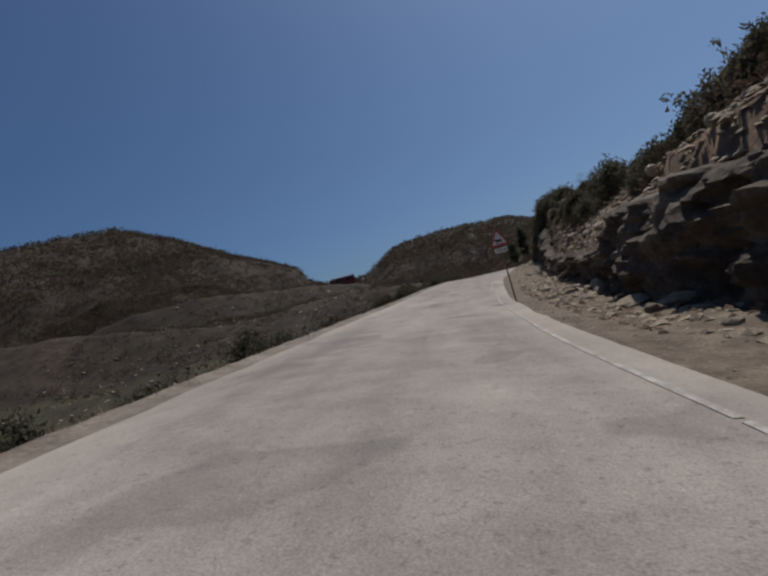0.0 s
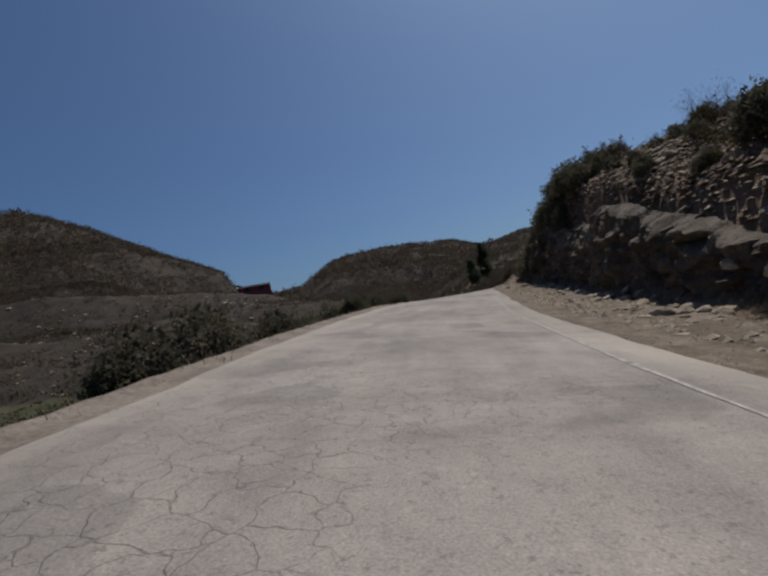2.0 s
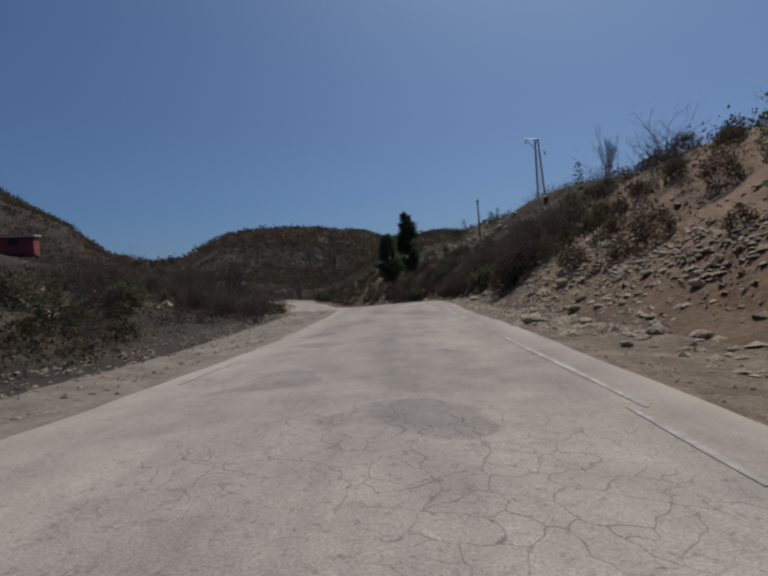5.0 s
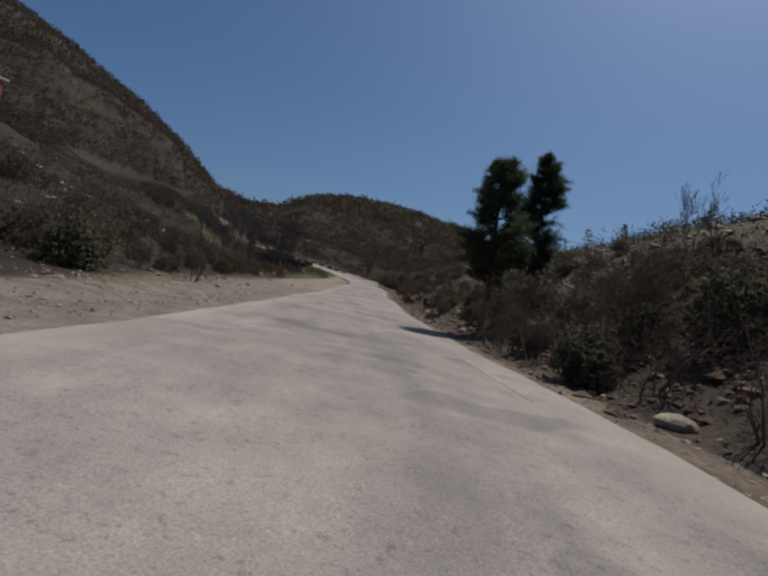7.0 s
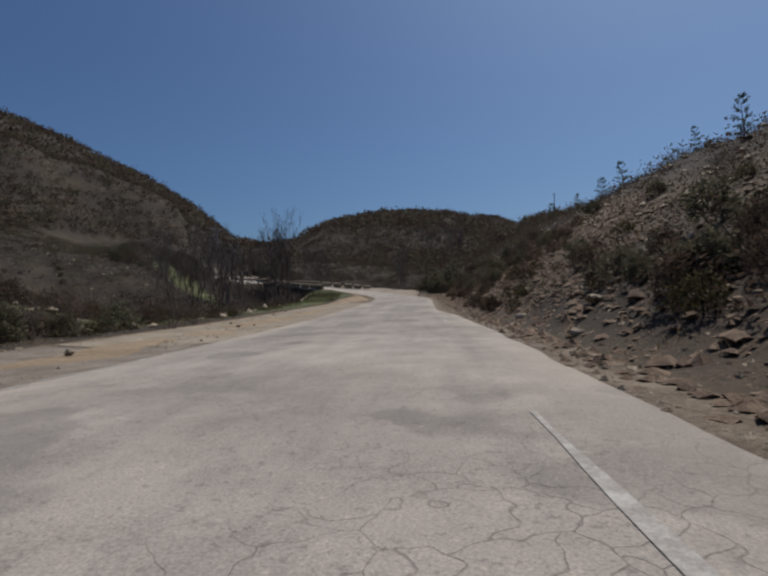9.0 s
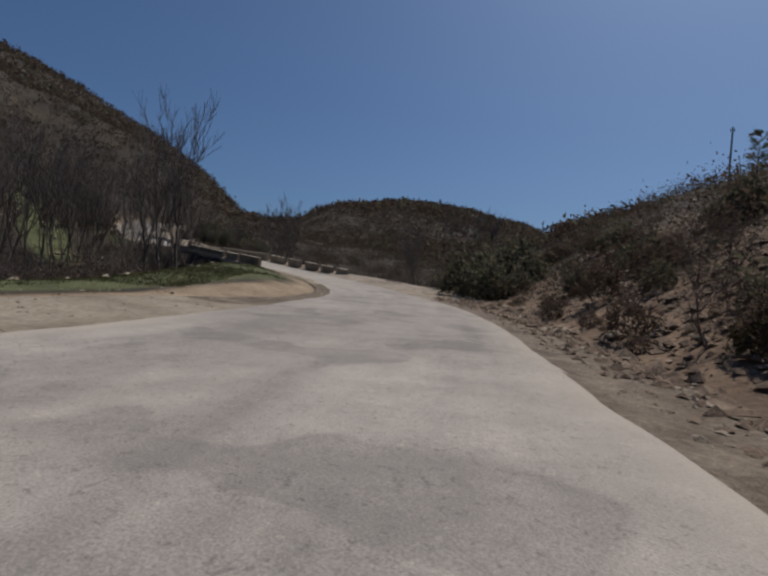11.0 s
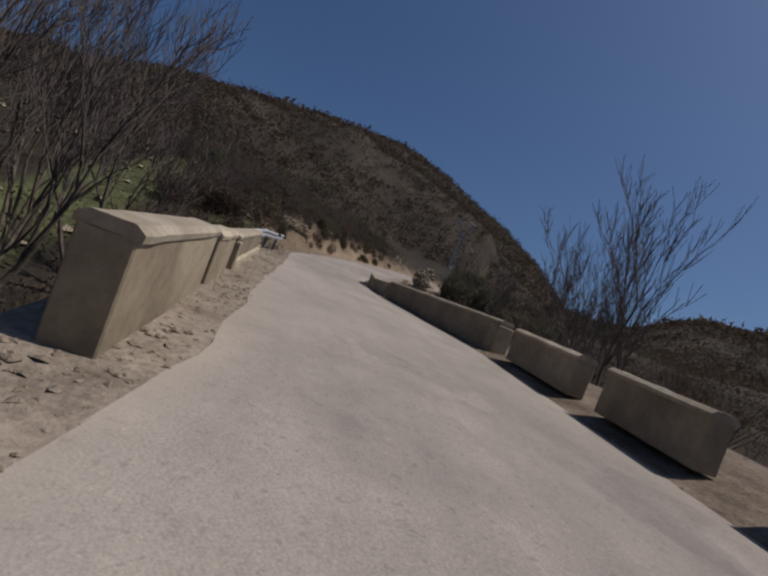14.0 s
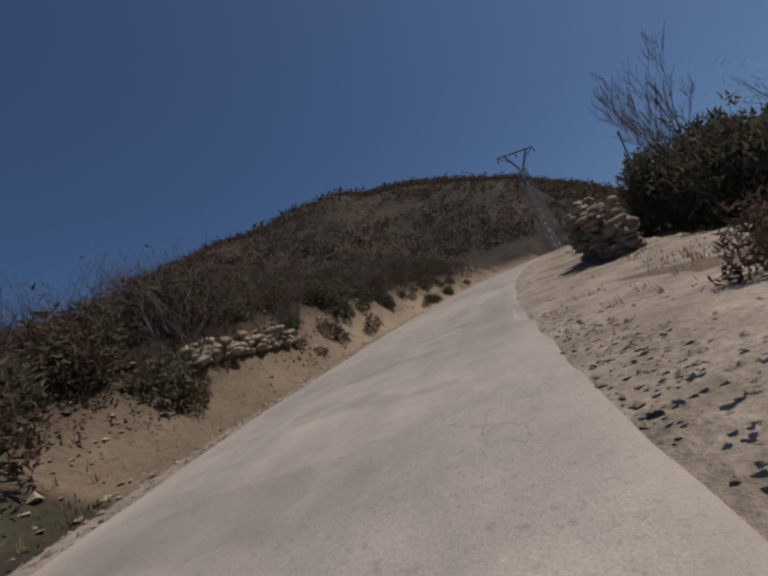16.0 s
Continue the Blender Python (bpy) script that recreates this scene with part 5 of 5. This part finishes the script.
# brush by the second bend and the slope after it
plant(FINE, [(20, 94, 114, 1, 0.4, 5.5, 1.1, 2.0), (22, 112, 142, 1, 1.0, 9.0, 0.8, 1.4), (26, 84, 150, -1, 4.6, 13, 1.1, 2.0)], 225)
plant(BARE, [(40, 95, 114, 1, 0.0, 5.5, 1.0, 1.9), (14, 82, 96, 1, 1.5, 7, 0.6, 1.1), (20, 112, 185, 1, 1.2, 9.0, 0.8, 1.6), (8, 164, 184, 1, 1.0, 8.0, 1.0, 1.8)], 204)
plant(EVER, [(30, 92, 114, 1, 1.2, 8.0, 0.8, 1.7), (8, 76, 92, 1, 3.0, 9.0, 0.7, 1.2), (28, 116, 184, 1, 1.4, 12.0, 0.8, 1.8), (8, 164, 184, 1, 1.5, 8.0, 1.4, 2.2)], 205)
plant(HEATH, [(20, 70, 100, 1, 1.4, 12, 0.7, 1.6), (14, 88, 104, 1, 0.2, 4.0, 1.0, 1.9), (22, 233, 250, -1, 2.6, 8.0, 1.4, 2.6)], 218)
plant(THICK, [(30, 70, 100, 1, 1.4, 10, 1.0, 2.0), (16, 233, 250, -1, 3.0, 9.0, 1.4, 2.4)], 219)
plant(OLIV, [(34, 70, 100, 1, 1.0, 10, 0.5, 1.1), (22, 76, 114, 1, 1.6, 9.0, 0.6, 1.1), (26, 114, 184, 1, 0.8, 10.0, 0.5, 1.0)], 206)
# left of the road
plant(BARE, [(60, 76, 118, -1, 3.0, 14, 1.0, 2.0), (24, 118, 165, -1, 5.6, 14, 1.0, 2.0)], 207)
plant(OLIV, [(30, -4, 70, -1, 0.8, 8.0, 0.6, 1.2), (18, 116, 140, 1, 0.8, 8.0, 0.6, 1.2), (26, 72, 118, -1, 3.2, 14, 0.8, 1.6), (16, 120, 165, -1, 6, 12, 0.8, 1.5)], 208)
plant(EVER, [(22, 74, 118, -1, 3.6, 15, 1.0, 2.0), (12, 118, 165, -1, 6, 14, 0.9, 1.8)], 209)
# thicket by the river and after the bridge
plant(THICK, [(40, 198, 215, 1, -9.0, 6.0, 1.6, 2.8), (16, 215, 230, 1, -4.0, 6.0, 1.4, 2.2), (30, 232, 262, 1, 2.5, 8, 1.5, 2.6), (90, 234, 285, -1, 2.4, 14, 1.0, 2.2), (26, 186, 206, -1, 9.0, 16, 1.4, 2.6), (8, 206, 222, -1, 5.0, 12, 1.4, 2.2), (5, 164, 184, 1, 1.5, 8.0, 1.2, 1.8), (22, 220, 229, 1, -6.0, -1, 0.7, 1.2)], 210)
plant(EVER, [(13, 178, 197, 1, 0.2, 9, 1.1, 2.0), (14, 238, 258, 1, 4.0, 9, 1.8, 3.0), (24, 236, 285, -1, 3, 18, 1.0, 2.0)], 211)
plant(OLIV, [(26, 234, 285, -1, 5, 14, 0.8, 1.6), (34, 240, 284, -1, 1.8, 7, 0.6, 1.3)], 212)
plant(EVER, [(22, 238, 284, -1, 2.2, 8, 0.8, 1.6), (30, 240, 290, -1, 6, 18, 2.0, 3.2)], 214)
# bushes on the drop into the meadow
plant(FINE, [(46, -4, 74, -1, 2.4, 16, 0.9, 1.9), (60, -4, 66, -1, 1.2, 6.0, 0.9, 1.6)], 216)
plant(OLIV, [(30, -4, 74, -1, 2.0, 14, 0.8, 1.6)], 217)
plant(EVER, [(44, -4, 66, -1, 1.2, 8.0, 1.1, 2.0), (16, 237, 247, -1, 3.4, 7.5, 1.5, 2.3)], 221)
plant(THICK, [(18, -4, 66, -1, 1.6, 7.0, 1.0, 1.7), (14, 237, 247, -1, 3.2, 7.5, 1.6, 2.4)], 222)
for bx, by, bs in ((-79.4, 140.6, 2.6), (-80.8, 141.8, 2.8)):
    c = copy_thing(THICK[1], pose(bx, by, gz1(bx, by) - 0.1, 0, 0, bx * 60))
    c.scale = (bs, bs, bs * 1.2)
plant(HEATH, [(18, 229, 238, 1, -4.0, 0, 0.7, 1.2)], 226)
plant(OLIV + HEATH, [(44, 240, 276, -1, 1.9, 5.0, 0.7, 1.4)], 223)
plant(THICK + EVER, [(40, 238, 270, -1, 2.6, 7.0, 1.2, 2.2)], 224)
plant(BARE, [(34, 238, 290, -1, 2.6, 16, 1.2, 2.4)], 215)
plant(HEATH, [(36, 238, 290, -1, 3.0, 15, 1.4, 2.6), (24, 240, 262, 1, 3.0, 9, 1.4, 2.6), (14, 228, 246, -1, 2.2, 6, 0.6, 1.2), (28, 118, 165, -1, 5.6, 20, 0.8, 1.8), (16, 178, 195, 1, 0.3, 10.0, 1.0, 1.9), (26, 114, 136, 1, 0.6, 8.0, 0.6, 1.3), (32, 130, 184, 1, 0.6, 9.0, 0.7, 1.4), (16, 150, 186, 1, 0.1, 4.0, 0.5, 1.0)], 213)
for bx, by, bs in ((-50.0, 131.0, 2.9), (-48.3, 134.0, 3.3), (-52.6, 133.6, 2.6), (-45.8, 132.4, 3.0), (-79.9, 138.3, 2.7), (-81.3, 139.7, 3.1), (-78.7, 137.9, 2.4), (-82.9, 140.9, 2.7), (-78.3, 140.1, 3.0), (-84.7, 141.3, 3.0), (-85.9, 142.7, 3.2), (-84.2, 143.3, 3.4)):
    c = copy_thing(FINE[0], pose(bx, by, gz1(bx, by) - 0.1, 0, 0, bx * 50))
    c.scale = (bs, bs, bs * (1.6 if by > 136 else 1.05))
for bx, by, bs in ((-4.7, 42.0, 1.8), (-4.4, 43.5, 2.0), (-5.2, 44.4, 1.4), (-3.8, 42.4, 2.2), (-51.5, 133.0, 2.8), (-47.0, 135.6, 3.2), (-44.0, 130.6, 2.6), (-42.6, 132.8, 2.8), (-40.5, 130.0, 2.4), (-34.2, 115.4, 3.5), (-32.4, 113.8, 3.6), (-33.4, 117.4, 3.9), (-31.2, 111.6, 3.0), (-30.6, 115.2, 4.0), (-35.8, 118.8, 2.7), (-39.2, 125.4, 1.8), (-41.4, 126.2, 1.7)):
    c = copy_thing(EVER[1], pose(bx, by, gz1(bx, by) - 0.1, 0, 0, bx * 70))
    c.scale = (bs, bs, bs * 1.1)
park(EVER + HEATH + FINE + BARE + OLIV + THICK)

# pines beside the road
p1 = pine(301, 6.5 - gz1(-5.7, 42.2), "tall dark green pine leaning over the road edge", 44, wide=0.155, bare=0.3, low=((3.45, 3.3, 1.35), (3.2, 2.6, 1.2), (3.8, 2.9, 1.2)))
p2 = pine(302, 9.9 - gz1(-4.8, 52.0), "broad dark green pine on the bank", 40, wide=0.17)
p1.matrix_world = pose(-5.7, 42.2, gz1(-5.7, 42.2))
p2.matrix_world = pose(-4.8, 52.0, gz1(-4.8, 52.0), 0, 0, 70)
young = pine(303, 3.0, "young conical pine among the scrub", 9, 0.24, 0.06)
r_ = np.random.default_rng(17)
yx, yy = -11.5, 121.0
young.matrix_world = pose(yx, yy, gz1(yx, yy))
for i in range(26):
    k = r_.integers(0, len(CREST))
    while not 40 < CREST[k, 1] < 230:
        k = r_.integers(0, len(CREST))
    t = r_.uniform(-0.1, 0.5)
    s_, d_, *_r = near(CREST[k:k + 1, 0], CREST[k:k + 1, 1])
    q = at(s_[0], 0)
    x, y = CREST[k, 0] * (1 - t) + q[0] * t, CREST[k, 1] * (1 - t) + q[1] * t
    ob = copy_thing(young, pose(x, y, gz1(x, y), 0, 0, r_.uniform(0, 360)))
    sc = r_.uniform(0.35, 1.0)
    ob.scale = (sc, sc, sc * r_.uniform(0.9, 1.3))

# leafless trees
TREES = [bare_tree(401, 13.0, 5, "tall leafless multi-stemmed riverside tree"), bare_tree(402, 10.0, 4, "leafless slender riverside tree"), bare_tree(403, 4.2, 4, "small leafless spreading tree")]
for i, (x, y, k, sc, yaw) in enumerate([(-54.6, 109.6, 0, 1.0, 0), (-64.3, 109.0, 1, 1.05, 0), (-60.5, 132.4, 1, 0.95, 120), (11.5, 33.0, 2, 1.1, 0), (-59.0, 103.5, 0, 0.8, 140), (-69.5, 113.0, 0, 0.7, 60), (-58.2, 112.5, 1, 0.9, 200),
                                        (-66.5, 104.0, 1, 1.1, 250), (-73.0, 107.0, 1, 1.0, 90), (-66.0, 137.0, 1, 0.8, 10), (-49.0, 146.0, 1, 0.9, 75), (-82.9, 142.4, 2, 1.55, 210), (1.5, 43.5, 2, 0.7, 99),
                                        (-66.0, 215.0, 1, 1.1, 20), (-62.0, 217.0, 1, 1.0, 160), (-58.0, 216.0, 1, 1.1, 300), (-54.5, 218.0, 1, 1.0, 80), (-62.0, 98.0, 1, 0.9, 33), (-56.0, 97.0, 1, 1.0, 333), (-60.5, 113.6, 1, 0.95, 15), (-66.8, 116.4, 1, 0.9, 75), (-73.1, 135.5, 2, 1.2, 40)]):
    z = gz1(x, y)
    if i in (0, 1, 3):
        TREES[k].matrix_world = pose(x, y, z, 0, 0, yaw) @ Matrix.Scale(sc, 4)
    else:
        c = copy_thing(TREES[k], pose(x, y, z, 0, 0, yaw))
        c.scale = (sc, sc, sc)


def scrub_cover(name, mat, label, rows, seed):
    """Low scrub over the hillsides, too many to count: clumps of small leaves in one mesh."""
    r = np.random.default_rng(seed)
    out = []
    for count, kind, lo, hi, size_lo, size_hi, leaves, leaf in rows:
        if kind == "road":
            s, e = r.uniform(-20, 300, count), lo + (hi - lo) * r.random(count) ** 0.8
            side = np.where(r.random(count) < 0.5, -1, 1)
            need = np.where(side > 0, np.interp(s, FOOT_S, FOOT_D) + np.where(s < 74, 1.2, 0.6), np.interp(s, [-40, 60, 74, 90, 120, 165, 188, 205, 225, 240], [0.6, 1.6, 2.5, 3.5, 5.0, 6.5, 9, 7.5, 2.4, 2.0]))
            x, y, _ = at(s, side * (half(s) + need + e))
        elif kind == "valley":
            s, e = r.uniform(-25, 80, count), lo + (hi - lo) * r.random(count) ** 1.4
            x, y, _ = at(s, -(half(s) + e))
        elif kind == "bank":
            s, e = r.uniform(232, 310, count), lo + (hi - lo) * r.random(count)
            x, y, _ = at(s, -(half(s) + e))
        elif kind == "river":
            x, y = r.uniform(-78, -14, count), r.uniform(98, 205, count)
        else:
            b, d = np.radians(r.uniform(-25, 124, count)), lo + (hi - lo) * r.random(count) ** 0.7
            x, y = HUB[0] - np.sin(b) * d, HUB[1] + np.cos(b) * d
        s2, d2, _z, hw, away = near(x, y)
        keep = away - hw > np.where(d2 > 0, np.interp(s2, FOOT_S, FOOT_D) + 0.5, np.interp(s2, [-40, 60, 74, 90, 120, 165, 188, 205, 225, 240], [0.5, 1.4, 2.4, 3.4, 5.0, 6.5, 9, 7.5, 2.2, 1.8]))
        if kind == "hill":
            keep &= away > (45 if lo < 100 else 110)
            keep &= fbm(x / 42, y / 42, 3, 93) + r.normal(0, 0.14, count) > -0.32
        green = (d2 < 0) & (s2 < 62) & (away - hw > 13) & (away - hw < 95)
        green |= (d2 < 0) & (s2 > 222) & (s2 < 244) & (away - hw > 7) & (away - hw < 12)
        keep &= ~(green & (r.random(count) < 0.5))
        keep &= (np.hypot(x + 56.5, y - 48.5) > 9) & (np.hypot(x + 45.5, y - 33.0) > 7)
        keep &= fbm(x / 12, y / 12, 3, 91) + r.normal(0, 0.14, count) > -0.2
        x, y = x[keep], y[keep]
        z = ground_z(x, y)
        n = len(x)
        size = r.uniform(size_lo, size_hi, n)
        g = r.normal(size=(n, leaves, 3)) * np.array([0.42, 0.42, 0.30])
        g[..., 2] = np.abs(g[..., 2]) + 0.08
        c = g * size[:, None, None] + np.stack([x, y, z], 1)[:, None]
        out.append(leaf_tris(c.reshape(-1, 3), np.repeat(size * leaf, leaves), r, 0.5, 1.5))
    ob = new(name, tris(name, np.concatenate(out), mat))
    return tagged(ob, label, "scrub", kind="stuff")


scrub_cover("dry_scrub", M_DRY, "bare brown scrub covering the hillsides", [(2300, "valley", 1.7, 60, 0.7, 1.5, 52, 0.045), (2800, "river", 0, 0, 1.0, 2.2, 55, 0.06), (7500, "road", 0.3, 22, 0.45, 1.15, 44, 0.085), (11000, "road", 15, 80, 0.7, 1.6, 20, 0.14), (32000, "hill", 50, 280, 1.4, 3.0, 12, 0.2), (42000, "hill", 220, 880, 2.4, 5.2, 8, 0.3), (900, "bank", 1.5, 50, 0.7, 1.7, 60, 0.06), (260, "bank", 6, 80, 1.8, 3.2, 140, 0.045), (2600, "bank", 40, 150, 1.4, 2.8, 26, 0.13)], 501)
scrub_cover("olive_scrub", M_OLIVE, "low olive brown scrub on the slopes", [(900, "valley", 1.7, 60, 0.6, 1.3, 50, 0.045), (2600, "road", 0.3, 22, 0.3, 0.9, 70, 0.07), (2600, "road", 15, 75, 0.6, 1.4, 30, 0.13), (4500, "hill", 50, 250, 0.8, 1.6, 15, 0.2), (9000, "hill", 220, 860, 1.6, 3.2, 9, 0.28)], 502)
scrub_cover("evergreen_scrub", M_JUNIPER, "scattered dark evergreen bushes on the hills", [(350, "valley", 2.4, 60, 0.9, 1.7, 90, 0.045), (260, "river", 0, 0, 1.2, 2.4, 110, 0.05), (900, "road", 1, 24, 0.5, 1.3, 90, 0.065), (1300, "road", 15, 75, 0.8, 1.9, 40, 0.12), (3600, "hill", 50, 250, 1.4, 3.2, 20, 0.18), (14000, "hill", 220, 880, 2.2, 5.0, 9, 0.28), (260, "bank", 2, 45, 0.8, 1.8, 90, 0.055), (240, "bank", 8, 80, 1.8, 3.2, 150, 0.045), (500, "bank", 40, 150, 1.4, 2.8, 36, 0.12)], 503)


def grass_cover(name, mat, label, rows, seed):
    r = np.random.default_rng(seed)
    out = []
    for count, sa, sb, side, ea, eb, h in rows:
        s, e = r.uniform(sa, sb, count), r.uniform(ea, eb, count)
        x, y, _ = at(s, side * (half(s) + e))
        keep = fbm(x / 3, y / 3, 3, 95) + r.normal(0, 0.1, count) > -0.05
        x, y = x[keep], y[keep]
        z = ground_z(x, y)
        n = len(x)
        k = 7
        a = r.uniform(0, 6.28, (n, k))
        base = np.stack([x[:, None] + r.normal(0, 0.07, (n, k)), y[:, None] + r.normal(0, 0.07, (n, k)), np.repeat(z[:, None] - 0.02, k, 1)], -1)
        hh = h * r.uniform(0.4, 1.1, (n, k))
        top = base + np.stack([np.cos(a) * hh * 0.4, np.sin(a) * hh * 0.4, hh], -1)
        sd = np.stack([-np.sin(a), np.cos(a), 0 * a], -1) * 0.012
        out.append(np.stack([base - sd, base + sd, top], 2).reshape(-1, 3, 3))
    ob = new(name, tris(name, np.concatenate(out), mat))
    return tagged(ob, label, "grass", kind="stuff")


grass_cover("green_grass", M_GRASS, "short spring grass in patches by the road", [(2600, 160, 182, -1, 7.5, 13, 0.12), (3600, 180, 192, -1, 4.2, 9.5, 0.12), (2600, 190, 203, -1, 2.4, 7.5, 0.12), (1500, 222, 244, -1, 7.5, 12, 0.14), (700, 229, 237.5, -1, 1.3, 4.5, 0.12), (1200, 64, 100, 1, 2.5, 13, 0.16), (2600, 0, 62, -1, 9, 40, 0.2)], 601)
grass_cover("dry_grass", M_STRAW, "dry yellow grass on banks and verges", [(1300, -5, 74, -1, 0.2, 3.5, 0.2), (900, 72, 186, 1, 1.0, 8, 0.2), (1600, 74, 204, -1, 3.5, 13, 0.16), (700, 184, 240, 1, 0.8, 8, 0.25), (900, 226, 280, -1, 1.4, 8, 0.25), (2000, 226, 262, 1, 2.5, 8, 0.14)], 602)
